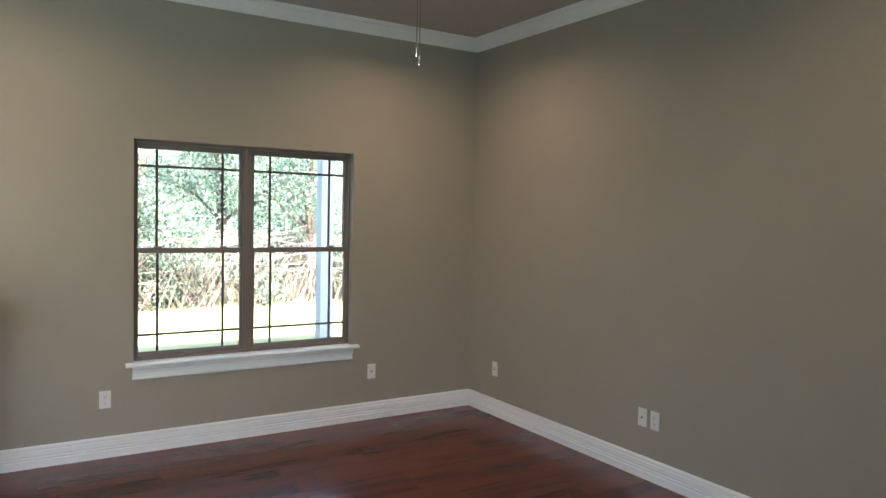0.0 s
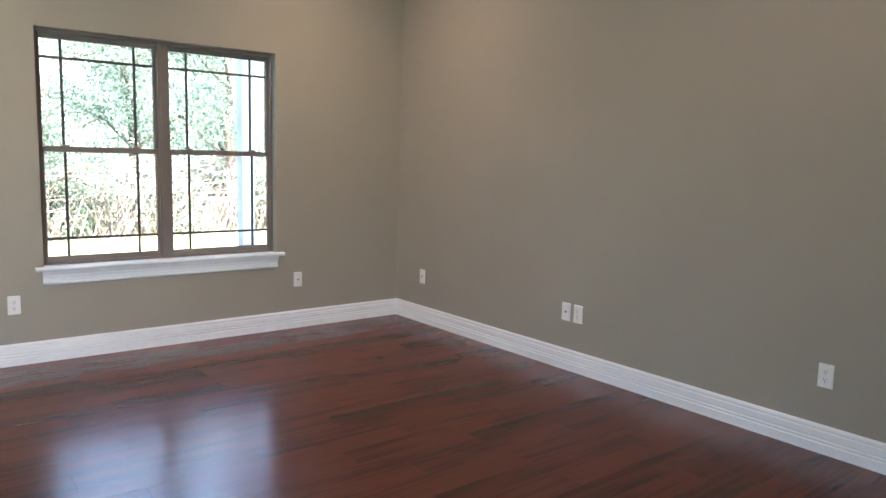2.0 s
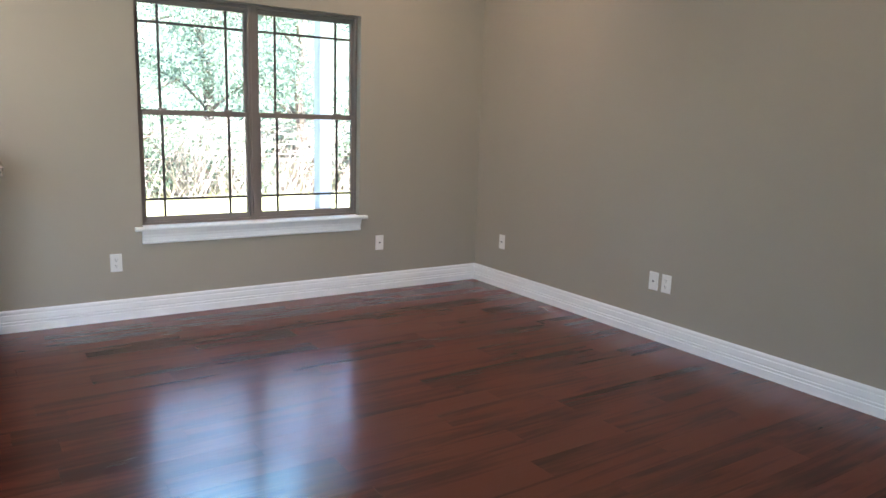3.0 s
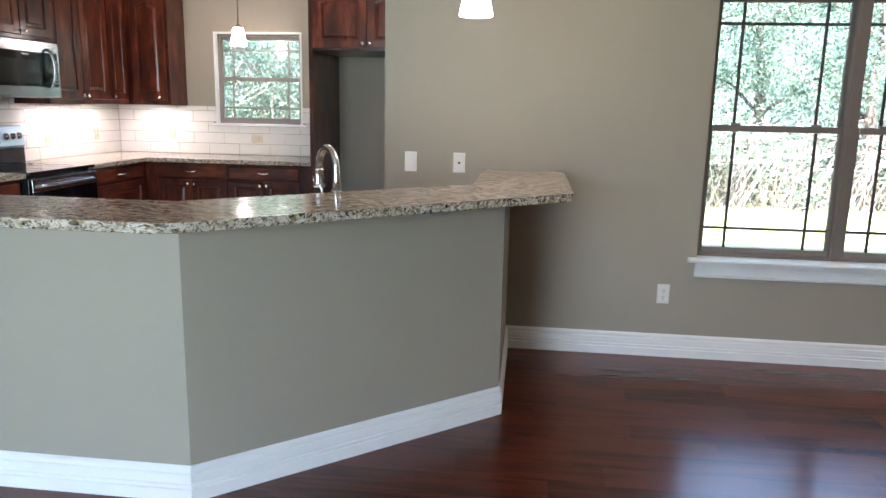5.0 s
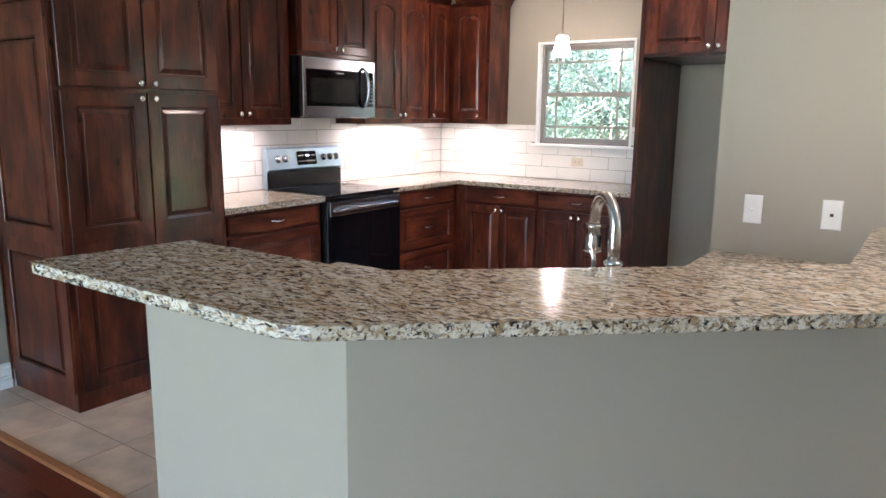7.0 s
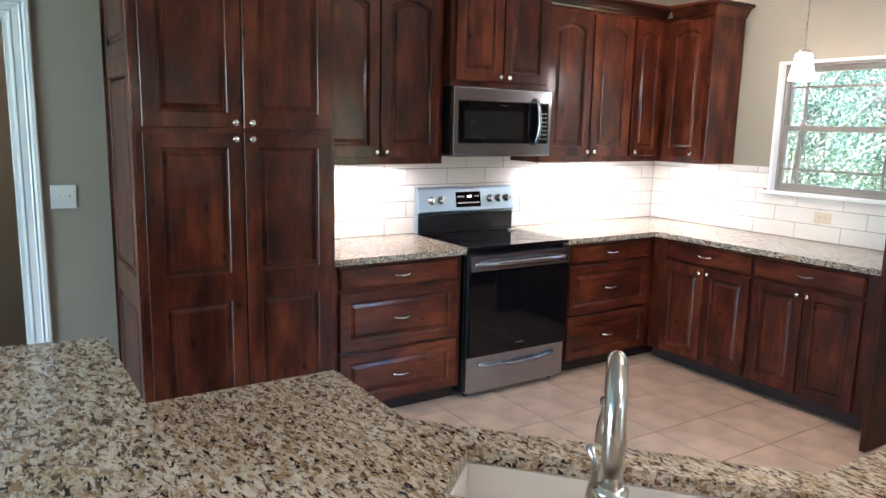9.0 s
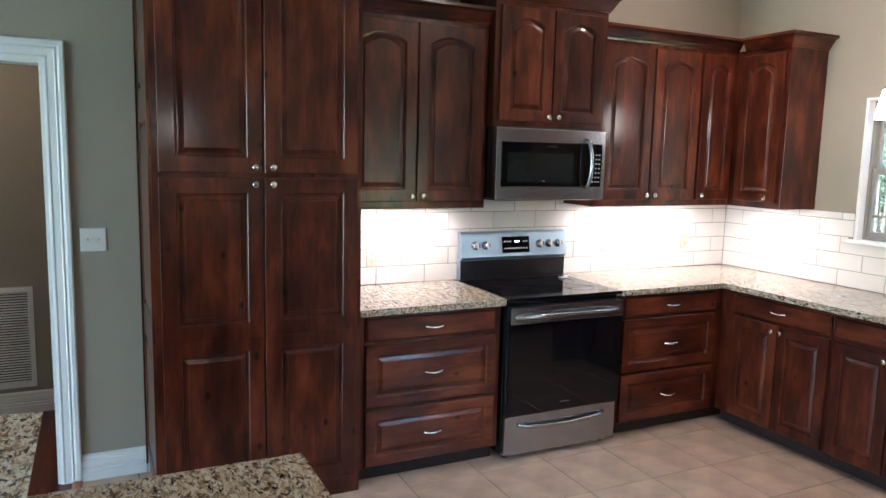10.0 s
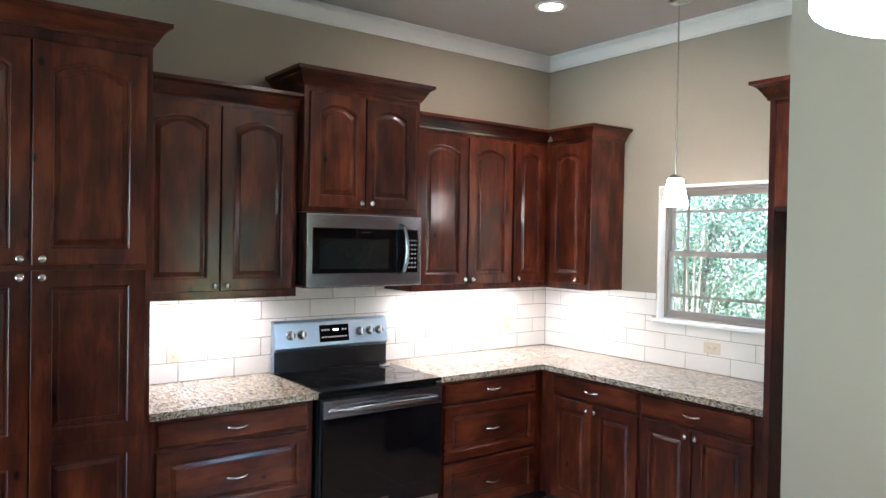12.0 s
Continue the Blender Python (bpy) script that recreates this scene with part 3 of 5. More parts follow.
KFRAME = mat("grey_window_frame", (0.25, 0.225, 0.20), 0.4, vary=0.03, scale=8)
w2 = thing("window_2", (-1.84, Y_KIT, 1.20), "small grey-framed kitchen window with white jambs", "window", kind="structure")
double_hung(w2, KW[0] + 0.018, KW[1] - 0.018, KW[2] + 0.012, KW[3] - 0.016, Y_KIT + 0.05, 0.10, 0.095, KFRAME)
bm = bmesh.new()
box(bm, KW[0], KW[0] + 0.018, Y_KIT - 0.006, Y_KIT + WT, KW[2], KW[3])
box(bm, KW[1] - 0.018, KW[1], Y_KIT - 0.006, Y_KIT + WT, KW[2], KW[3])
box(bm, KW[0] + 0.018, KW[1] - 0.018, Y_KIT - 0.006, Y_KIT + WT, KW[3] - 0.016, KW[3])
part("jamb", bm, TRIM, w2, "white painted jamb lining")
part("window_sill", cube(KW[0] - 0.03, KW[1] + 0.03, Y_KIT - 0.03, Y_KIT + WT, KW[2] - 0.012, KW[2] + 0.012, bevel=0.004), TRIM, w2, "white window sill")

# ---------------------------------------------------------------- kitchen cabinets
def crown_top(th, path, z, h=0.085, out=0.065):
    prof = [(0, z), (0.006, z), (0.010, z + 0.012), (0.016, z + 0.018), (0.022, z + 0.030), (out * 0.62, z + h * 0.66), (out * 0.86, z + h * 0.78), (out, z + h * 0.80), (out, z + h), (0, z + h)]
    return part("crown", mould(bmesh.new(), path, prof), CHERRY_H, th, "stepped stained crown moulding")


def door(th, m, u0, u1, v0, v1, w, arch=0.0, kn=None, split=None, material=None, stile=0.058):
    bm = bmesh.new()
    if split:
        panel_face(bm, u0, u1, v0, split, m @ Matrix.Translation((0, 0, w)), stile=stile, edge=0.0008)
        panel_face(bm, u0, u1, split, v1, m @ Matrix.Translation((0, 0, w)), stile=stile, arch=arch, edge=0.0008)
    else:
        panel_face(bm, u0, u1, v0, v1, m @ Matrix.Translation((0, 0, w)), stile=stile, arch=arch)
    ob = part("door", bm, material or CHERRY, th)
    if kn:
        knob(ob, m, kn[0], kn[1], w + 0.02)
    return ob


def drawer(th, m, u0, u1, v0, v1, w, flat=False, material=None):
    bm = bmesh.new()
    mm = m @ Matrix.Translation((0, 0, w))
    if flat:
        loops(bm, [(outline(u0, u1, v0, v1, 0, 1), 0), (outline(u0, u1, v0, v1, 0, 1), 0.012), (outline(u0 + 0.010, u1 - 0.010, v0 + 0.010, v1 - 0.010, 0, 1), 0.020)], mm)
    else:
        panel_face(bm, u0, u1, v0, v1, mm, stile=0.05)
    ob = part("drawer_front", bm, material or CHERRY_H, th)
    pull(ob, m, (u0 + u1) / 2, (v0 + v1) / 2, w + 0.02)
    return ob


# tall pantry
PF = -2.645
p = thing("pantry_cabinet", (-2.95, 5.085, 0), "tall dark red stained pantry cabinet with knotty panelled doors", "cabinet")
part("body", cube(X_WEST + 0.002, PF, 4.625, 5.545, 0.0, 2.515, bevel=0.002), CHERRY, p)
m = on_west(PF, 0, 0)
for u0, u1, ku in ((4.652, 5.081, 5.046), (5.089, 5.518, 5.124)):
    door(p, m, u0, u1, 0.10, 1.545, 0.002, kn=(ku, 1.518), split=0.835, stile=0.066)
    door(p, m, u0, u1, 1.567, 2.455, 0.002, arch=0.042, kn=(ku, 1.592), stile=0.066)
for v0, v1 in ((0.10, 0.83), (0.83, 1.86), (1.86, 2.49)):
    part("side_panel", panel_face(bmesh.new(), X_WEST + 0.02, PF - 0.004, v0, v1, on_north(0, 4.625, 0), t=0.012, stile=0.07, edge=0.0005), CHERRY, p)
part("scribe_strip", cube(X_WEST + 0.002, X_WEST + 0.018, 4.604, 4.6128, 0.0, 2.505), CHERRY, p, "dark scribe strip along the wall")
crown_top(p, [(X_WEST + 0.003, 4.613), (PF + 0.004, 4.613), (PF + 0.004, 5.545), (X_WEST + 0.003, 5.545)], 2.505, 0.095)

# wall cabinets on the range wall
UF = -2.97
u1c = thing("wall_cabinet", (-3.1, 5.96, 1.375), "dark red stained wall cabinet with two arched knotty doors", "cabinet", "wall cabinets")
part("body", cube(X_WEST + 0.002, UF, 5.548, 6.386, 1.375, 2.385, bevel=0.002), CHERRY, u1c)
m = on_west(UF, 0, 0)
door(u1c, m, 5.565, 5.957, 1.415, 2.345, 0.002, arch=0.042, kn=(5.928, 1.445), stile=0.062)
door(u1c, m, 5.963, 6.352, 1.415, 2.345, 0.002, arch=0.042, kn=(5.992, 1.445), stile=0.062)
crown_top(u1c, [(UF + 0.004, 5.548), (UF + 0.004, 6.386)], 2.372)

MF = -2.905
mc = thing("wall_cabinet", (-3.07, 6.765, 1.835), "raised dark red stained cabinet with arched doors above the microwave", "cabinet", "wall cabinets")
part("body", cube(X_WEST + 0.002, MF, 6.388, 7.142, 1.832, 2.515, bevel=0.002), CHERRY, mc)
m = on_west(MF, 0, 0)
door(mc, m, 6.418, 6.757, 1.862, 2.475, 0.002, arch=0.042, kn=(6.728, 1.890), stile=0.055)
door(mc, m, 6.765, 7.104, 1.862, 2.475, 0.002, arch=0.042, kn=(6.794, 1.890), stile=0.055)
crown_top(mc, [(X_WEST + 0.003, 6.388), (MF + 0.004, 6.388), (MF + 0.004, 7.142), (X_WEST + 0.003, 7.142)], 2.505, 0.095)

u3c = thing("wall_cabinet", (-3.1, 7.7, 1.375), "dark red stained wall cabinet with three arched doors", "cabinet", "wall cabinets")
part("body", cube(X_WEST + 0.002, UF, 7.144, Y_KIT - 0.002, 1.375, 2.385, bevel=0.002), CHERRY, u3c)
m = on_west(UF, 0, 0)
door(u3c, m, 7.165, 7.555, 1.415, 2.345, 0.002, arch=0.042, kn=(7.527, 1.445), stile=0.062)
door(u3c, m, 7.565, 7.940, 1.415, 2.345, 0.002, arch=0.042, kn=(7.593, 1.445), stile=0.062)
door(u3c, m, 7.960, 8.245, 1.415, 2.345, 0.002, arch=0.036, kn=(7.988, 1.445), stile=0.055)
crown_top(u3c, [(UF + 0.004, 7.144), (UF + 0.004, 8.262)], 2.372)

UYF = 8.27
uw = thing("wall_cabinet", (-2.75, 8.43, 1.375), "narrow dark red stained wall cabinet beside the kitchen window", "cabinet", "wall cabinets")
part("body", cube(UF + 0.002, -2.555, UYF, Y_KIT - 0.002, 1.375, 2.385, bevel=0.002), CHERRY, uw)
m = on_north(0, UYF, 0)
door(uw, m, -2.905, -2.585, 1.415, 2.345, 0.002, arch=0.036, kn=(-2.645, 1.445), stile=0.055)
crown_top(uw, [(UF + 0.074, UYF - 0.004), (-2.555, UYF - 0.004), (-2.555, Y_KIT - 0.003)], 2.372)

# base cabinets
BF = -2.69
TOE = 0.085


def base_body(th, x0, x1, y0, y1, toe):
    bm = bmesh.new()
    box(bm, x0, x1, y0, y1, TOE, 0.872, 0.0015)
    part("body", bm, CHERRY, th)
    part("toe_kick", cube(*toe, 0.0, TOE), TOEDARK, th, "dark recessed toe kick")


b1 = thing("base_cabinet", (-2.95, 5.95, 0), "dark red stained base cabinet with three drawers", "cabinet", "base cabinets")
base_body(b1, X_WEST + 0.002, BF, 5.548, 6.355, (X_WEST + 0.01, BF - 0.06, 5.548, 6.355))
m = on_west(BF, 0, 0)
for v0, v1, fl in ((0.742, 0.858, True), (0.405, 0.722, False), (0.098, 0.385, False)):
    drawer(b1, m, 5.585, 6.318, v0, v1, 0.002, fl)
b2 = thing("base_cabinet", (-2.95, 7.55, 0), "dark red stained base cabinet with three drawers", "cabinet", "base cabinets")
base_body(b2, X_WEST + 0.002, BF, 7.145, Y_KIT - 0.003, (X_WEST + 0.01, BF - 0.06, 7.145, Y_KIT - 0.01))
for v0, v1, fl in ((0.742, 0.858, True), (0.405, 0.722, False), (0.098, 0.385, False)):
    drawer(b2, m, 7.185, 7.915, v0, v1, 0.002, fl)
BYF = 7.985
m = on_north(0, BYF, 0)
for i, (x0, x1) in enumerate(((-2.58, -1.915), (-1.905, -1.24))):
    b = thing("base_cabinet", ((x0 + x1) / 2, 8.3, 0), "dark red stained base cabinet with a drawer over two doors", "cabinet", "base cabinets")
    lo, hi = (BF + 0.002 if i == 0 else -1.910), (-1.912 if i == 0 else -1.078)
    base_body(b, lo, hi, BYF, Y_KIT - 0.003, (lo, hi, BYF + 0.06, Y_KIT - 0.01))
    drawer(b, m, x0 + 0.01, x1 - 0.005, 0.742, 0.858, 0.002, True, CHERRY_X)
    c = (x0 + x1) / 2
    door(b, m, x0 + 0.01, c - 0.003, 0.098, 0.722, 0.002, kn=(c - 0.03, 0.688), stile=0.052)
    door(b, m, c + 0.003, x1 - 0.005, 0.098, 0.722, 0.002, kn=(c + 0.03, 0.688), stile=0.052)

# worktops
def worktop(name, pts, z0, z1, label, holes=()):
    return tagged(part(name, prism(bmesh.new(), pts, z0, z1, holes, bevel=0.006 if not holes else 0.0), GRANITE), label, "countertop")


worktop("countertop", [(X_WEST + 0.003, 5.548), (-2.645, 5.548), (-2.645, 6.362), (X_WEST + 0.003, 6.362)], 0.876, 0.912, "cream and brown speckled granite countertop beside the range")
worktop("countertop", [(X_WEST + 0.003, 7.138), (-2.645, 7.138), (-2.645, 7.94), (-1.078, 7.95), (-1.078, Y_KIT - 0.003), (X_WEST + 0.003, Y_KIT - 0.003)], 0.876, 0.912, "cream and brown speckled granite corner countertop")

# refrigerator niche
fr = thing("refrigerator_surround", (-0.6, 8.2, 0), "dark stained empty refrigerator surround with a cabinet on top", "cabinet")
part("side_panel", cube(-1.075, -1.045, 7.75, Y_KIT - 0.003, 0, 2.38, bevel=0.002), CHERRY, fr)
part("side_panel", cube(-0.125, -0.095, 7.75, Y_KIT - 0.003, 0, 2.38, bevel=0.002), CHERRY, fr)
part("body", cube(-1.044, -0.126, 7.752, Y_KIT - 0.003, 1.845, 2.38), CHERRY, fr)
m = on_north(0, 7.75, 0)
door(fr, m, -1.035, -0.588, 1.865, 2.315, 0.0, arch=0.036, kn=(-0.615, 1.90))
door(fr, m, -0.582, -0.135, 1.865, 2.315, 0.0, arch=0.036, kn=(-0.555, 1.90))
crown_top(fr, [(-1.075, Y_KIT - 0.003), (-1.075, 7.746), (-0.095, 7.746)], 2.335)

# breakfast bar: top, lower counter, cabinets behind
out_p = offset(HALF, [0.262, 0.258, 0.290])
in_p = offset(HALF, [-0.19, -0.21, -0.155])
a, b_, c, d_ = [Vector(q) for q in out_p]
e1, e2 = (a - b_).normalized(), (c - b_).normalized()
bar = [(-1.285, a.y), tuple(b_ + e1 * 0.04), tuple(b_ + e2 * 0.04), tuple(c), (c.x, Y_WIN - 0.003),
       (in_p[3][0], Y_WIN - 0.003), in_p[2], in_p[1], (-1.225, in_p[0][1])]
worktop("bar_top", bar, 1.030, 1.066, "cream and brown speckled granite bar top on a half wall")
wall_in = offset(HALF, [-0.117] * 3)
sx, sy = 0.743, 0.669


def sink_rect(cu, cv, hu, hv):
    o = Vector((-0.34, 4.955))
    du, dv = Vector((sx, sy)), Vector((-sy, sx))
    return [tuple(o + du * (cu + s * hu) + dv * (cv + t * hv)) for s, t in ((-1, -1), (1, -1), (1, 1), (-1, 1))]


low = [(-1.128, wall_in[0][1]), wall_in[1], wall_in[2], (wall_in[3][0], Y_WIN - 0.003), (-0.065, Y_WIN - 0.003), (-0.065, 5.46), (-0.735, 4.86), (-1.128, 4.86)]
worktop("lower_countertop", low, 0.879, 0.915, "cream and brown speckled granite counter behind the bar", [sink_rect(0.18, -0.06, 0.36, 0.155)])
lb = thing("base_cabinet", (-0.3, 5.0, 0), "dark red stained base cabinet run behind the bar", "cabinet", "base cabinets")
bm = bmesh.new()
prism(bm, [(-1.12, wall_in[0][1] + 0.003), (wall_in[1][0], wall_in[1][1] + 0.003), (wall_in[2][0] - 0.003, wall_in[2][1]), (wall_in[3][0] - 0.003, Y_WIN - 0.003), (-0.04, Y_WIN - 0.003), (-0.04, 5.43), (-0.72, 4.82), (-1.12, 4.82)], 0.0, 0.60)
part("body", bm, CHERRY, lb)
bm = bmesh.new()
prism(bm, [(-0.04, Y_WIN - 0.003), (-0.04, 5.43), (-0.72, 4.82), (-1.12, 4.82), (-1.12, 4.80), (-0.71, 4.80), (-0.02, 5.42), (-0.02, Y_WIN - 0.003)], 0.601, 0.876)
part("front_rail", bm, CHERRY_H, lb)
sk = thing("sink", (-0.17, 5.03, 0.7), "white undermount kitchen sink in the granite counter", "sink")
bm = prism(bmesh.new(), sink_rect(0.18, -0.06, 0.375, 0.17), 0.69, 0.877, [sink_rect(0.18, -0.06, 0.355, 0.15)])
prism(bm, sink_rect(0.18, -0.06, 0.37, 0.165), 0.685, 0.70)
part("basin", bm, SINKWHITE, sk)

# faucet
fx, fy = -0.055, 4.832
fa = thing("faucet", (fx, fy, 0.915), "brushed nickel high-arc pull-down kitchen faucet", "faucet")
side = Vector((-0.70, 0.714, 0))
bm = lathe(bmesh.new(), [(0.030, 0.9155), (0.030, 0.925), (0.024, 0.935), (0.021, 0.96), (0.0205, 1.045), (0.027, 1.050), (0.027, 1.058), (0.019, 1.064)], (fx, fy, 0), n=24)
part("base", bm, NICKEL, fa, smooth=True)
R, RISE = 0.078, 0.092
pts = [Vector((fx, fy, z)) for z in (1.06, 1.10, 1.142)]
for k in range(1, 17):
    a_ = math.pi * k / 17
    pts.append(Vector((fx, fy, 1.142)) + side * (R - R * math.cos(a_)) + Vector((0, 0, RISE * math.sin(a_))))
pts.append(Vector((fx, fy, 1.14)) + side * (2 * R))
part("spout", tube(bmesh.new(), pts, [0.0175] * 3 + [0.0165] * 17, 16), NICKEL, fa, smooth=True)
hp = Vector((fx, fy, 0)) + side * (2 * R + 0.003)
bm = lathe(bmesh.new(), [(0.018, 1.055), (0.0275, 1.059), (0.0280, 1.067), (0.0245, 1.099), (0.0185, 1.127), (0.0225, 1.133), (0.0225, 1.140), (0.017, 1.144), (0.016, 1.16)], (hp.x, hp.y, 0), n=24)
part("spray_head", bm, NICKEL, fa, smooth=True)
part("button", cube(-0.007, 0.007, -0.005, 0.005, -0.019, 0.019, bevel=0.002, m=Matrix.Translation((hp.x + 0.022, hp.y - 0.008, 1.093)) @ Matrix.Rotation(radians(70), 4, 'Z')), BLACK, fa, "black spray button")
lv = Vector((fx, fy, 0)) + Vector((-0.085, 0.045, 0))
bm = tube(bmesh.new(), [lv + Vector(p) for p in ((0.002, 0, 0.9155), (0.002, 0, 1.00), (0.008, 0, 1.035), (0.006, 0, 1.058), (-0.004, 0, 1.074), (-0.010, 0, 1.080))], [0.017, 0.010, 0.008, 0.008, 0.008, 0.006], 12)
part("lever", bm, NICKEL, fa, smooth=True)

# ---------------------------------------------------------------- range and microwave
rg = thing("range", (-2.93, 6.745, 0), "stainless steel and black electric range with five knobs", "range")
Y0, Y1 = 6.372, 7.128
part("body", cube(X_WEST + 0.02, -2.6820, Y0, Y1, 0.03, 0.895, bevel=0.003), BLACK, rg)
part("cooktop", cube(X_WEST + 0.06, -2.6270, Y0 - 0.002, Y1 + 0.002, 0.8955, 0.916, bevel=0.005), BLACKGLASS, rg, "black glass cooktop")
BURN = mat("burner_ring", (0.05, 0.05, 0.052), 0.25, vary=0.1, scale=20)
for bx, by, br in ((-2.80, 6.56, 0.115), (-2.80, 6.95, 0.085), (-3.03, 6.56, 0.075), (-3.03, 6.95, 0.10), (-3.05, 6.76, 0.05)):
    bm = bmesh.new()
    mould(bm, [(bx + br * math.cos(k * math.pi / 16), by + br * math.sin(k * math.pi / 16)) for k in range(32)], [(0, 0.9162), (0.003, 0.9162), (0.003, 0.9168), (0, 0.9168)], True)
    part("burner_ring", bm, BURN, rg)
dr = part("oven_door", cube(-2.6810, -2.6420, Y0 + 0.004, Y1 - 0.004, 0.262, 0.872, bevel=0.004), BLACK, rg)
part("glass", cube(-2.6205, -2.6165, Y0 + 0.006, Y1 - 0.006, 0.266, 0.775), BLACKGLASS, dr, "black oven door glass")
part("top_band", cube(-2.6205, -2.6145, Y0 + 0.005, Y1 - 0.005, 0.777, 0.868, bevel=0.002), STEEL, dr, "brushed steel band")
pts = [(-2.6340, Y0 + 0.03, 0.812), (-2.6120, Y0 + 0.05, 0.815), (-2.5870, Y0 + 0.12, 0.820)] + [(-2.5800, Y0 + 0.12 + 0.516 * k / 6, 0.821) for k in range(1, 6)] + [(-2.5870, Y1 - 0.12, 0.820), (-2.6120, Y1 - 0.05, 0.815), (-2.6340, Y1 - 0.03, 0.812)]
part("handle", tube(bmesh.new(), pts, 0.0125, 12), STEEL, dr, "brushed steel bar handle", smooth=True)
dw = part("storage_drawer", cube(-2.6810, -2.6390, Y0 + 0.003, Y1 - 0.003, 0.034, 0.257, bevel=0.004), STEEL, rg, "brushed steel storage drawer")
pts = [(-2.6380, Y0 + 0.09, 0.205), (-2.6260, Y0 + 0.13, 0.196), (-2.6180, Y0 + 0.25, 0.188), (-2.6160, 6.75, 0.185), (-2.6180, Y1 - 0.25, 0.188), (-2.6260, Y1 - 0.13, 0.196), (-2.6380, Y1 - 0.09, 0.205)]
part("handle", tube(bmesh.new(), pts, 0.013, 10), STEEL, dw, "curved steel lip handle", smooth=True)
part("badge", cube(-2.6166, -2.6160, 6.715, 6.775, 0.310, 0.316), STEEL, dr)
for yy in (Y0 + 0.05, Y1 - 0.05):
    part("foot", lathe(bmesh.new(), [(0.018, 0.0), (0.018, 0.032)], (-2.7120, yy, 0), n=12), BLACK, rg)
bm = bmesh.new()
v = [(X_WEST + 0.02, 0.917), (X_WEST + 0.065, 0.917), (X_WEST + 0.06, 1.035), (X_WEST + 0.085, 1.055), (X_WEST + 0.060, 1.195), (X_WEST + 0.048, 1.207), (X_WEST + 0.02, 1.207)]
A, B = ([bm.verts.new((x, y, z)) for x, z in v] for y in (Y0 + 0.002, Y1 - 0.002))
for i in range(len(v)):
    j = (i + 1) % len(v)
    bm.faces.new((A[i], A[j], B[j], B[i]))
bm.faces.new(A)
bm.faces.new(B)
bg = part("back_guard", bm, STEEL_BLUE, rg, "blue-grey steel control panel")
part("black_strip", cube(X_WEST + 0.064, X_WEST + 0.070, Y0 + 0.004, Y1 - 0.004, 0.918, 1.034), BLACK, rg, "black panel under the controls")
tilt = math.atan2(0.025, 0.14)
face = Matrix.Translation((X_WEST + 0.0735, 0, 1.125)) @ Matrix.Rotation(-tilt, 4, 'Y')


def on_guard(u, v):
    return face @ Matrix(((0, 0, 1, 0), (1, 0, 0, u), (0, 1, 0, v), (0, 0, 0, 1)))


for u in (6.468, 6.538, 6.925, 6.995, 7.062):
    bm = lathe(bmesh.new(), [(0.027, 0.0), (0.027, 0.008), (0.022, 0.012), (0.020, 0.030), (0.016, 0.033)], (0, 0, 0), n=20)
    bm.transform(on_guard(u, 0.0))
    k = part("knob", bm, STEEL, bg, "steel control knob", smooth=True)
    bm = cube(-0.005, 0.005, -0.020, 0.020, 0.030, 0.040, bevel=0.002)
    bm.transform(on_guard(u, 0.0))
    part("grip", bm, PLASTIC, k)
bm = cube(6.655, 6.850, -0.05, 0.05, 0.0, 0.003)
bm.transform(on_guard(0, 0.0))
ds = part("display", bm, BLACKGLASS, bg, "black control display")
DIGIT = glow("lit_digits", (0.75, 0.9, 1.0), 1.5)
for r_, n_ in ((0.02, 9), (-0.022, 9)):
    for k in range(n_):
        if r_ > 0 and k in (3, 6):
            continue
        bm = cube(6.668 + k * 0.0195, 6.679 + k * 0.0195, r_ - 0.005, r_ + 0.004, 0.003, 0.0036)
        bm.transform(on_guard(0, 0.0))
        part("marking", bm, DIGIT if r_ > 0 and 3 < k < 6 else PLASTIC, ds)

mw = thing("microwave", (-3.05, 6.765, 1.43), "stainless steel over-the-range microwave with a bowed handle", "microwave")
M0, M1, MX = 6.392, 7.138, -2.862
part("body", cube(X_WEST + 0.003, MX - 0.035, M0, M1, 1.432, 1.830, bevel=0.003), BLACK, mw)
part("vent_plate", cube(X_WEST + 0.02, MX - 0.05, M0 + 0.03, M1 - 0.03, 1.418, 1.431), STEEL, mw, "underside vent plate")
md = part("door", cube(MX - 0.034, MX, M0, M1, 1.425, 1.826, bevel=0.006), STEEL, mw, "brushed steel door frame")
part("glass", cube(MX + 0.0005, MX + 0.003, M0 + 0.035, M1 - 0.03, 1.500, 1.748, bevel=0.001), BLACKGLASS, md, "black door glass")
part("window", cube(MX + 0.0032, MX + 0.0042, M0 + 0.075, 6.905, 1.525, 1.69), mat("tinted_screen", (0.012, 0.016, 0.016), 0.12, vary=0.1, scale=6), md, "tinted viewing window")
pts = [(MX + 0.004, 6.990, 1.495), (MX + 0.030, 6.995, 1.51), (MX + 0.046, 7.000, 1.56), (MX + 0.052, 7.003, 1.625), (MX + 0.046, 7.000, 1.70), (MX + 0.030, 6.995, 1.755), (MX + 0.004, 6.990, 1.775)]
part("handle", tube(bmesh.new(), pts, [0.010, 0.012, 0.013, 0.013, 0.013, 0.012, 0.010], 12), STEEL, md, "bowed steel handle", smooth=True)
part("badge", cube(MX + 0.0042, MX + 0.0048, 6.72, 6.79, 1.722, 1.730), STEEL, md)
KEYPAD = mat("grey_marks", (0.28, 0.28, 0.28), 0.5, vary=0.05, scale=9)
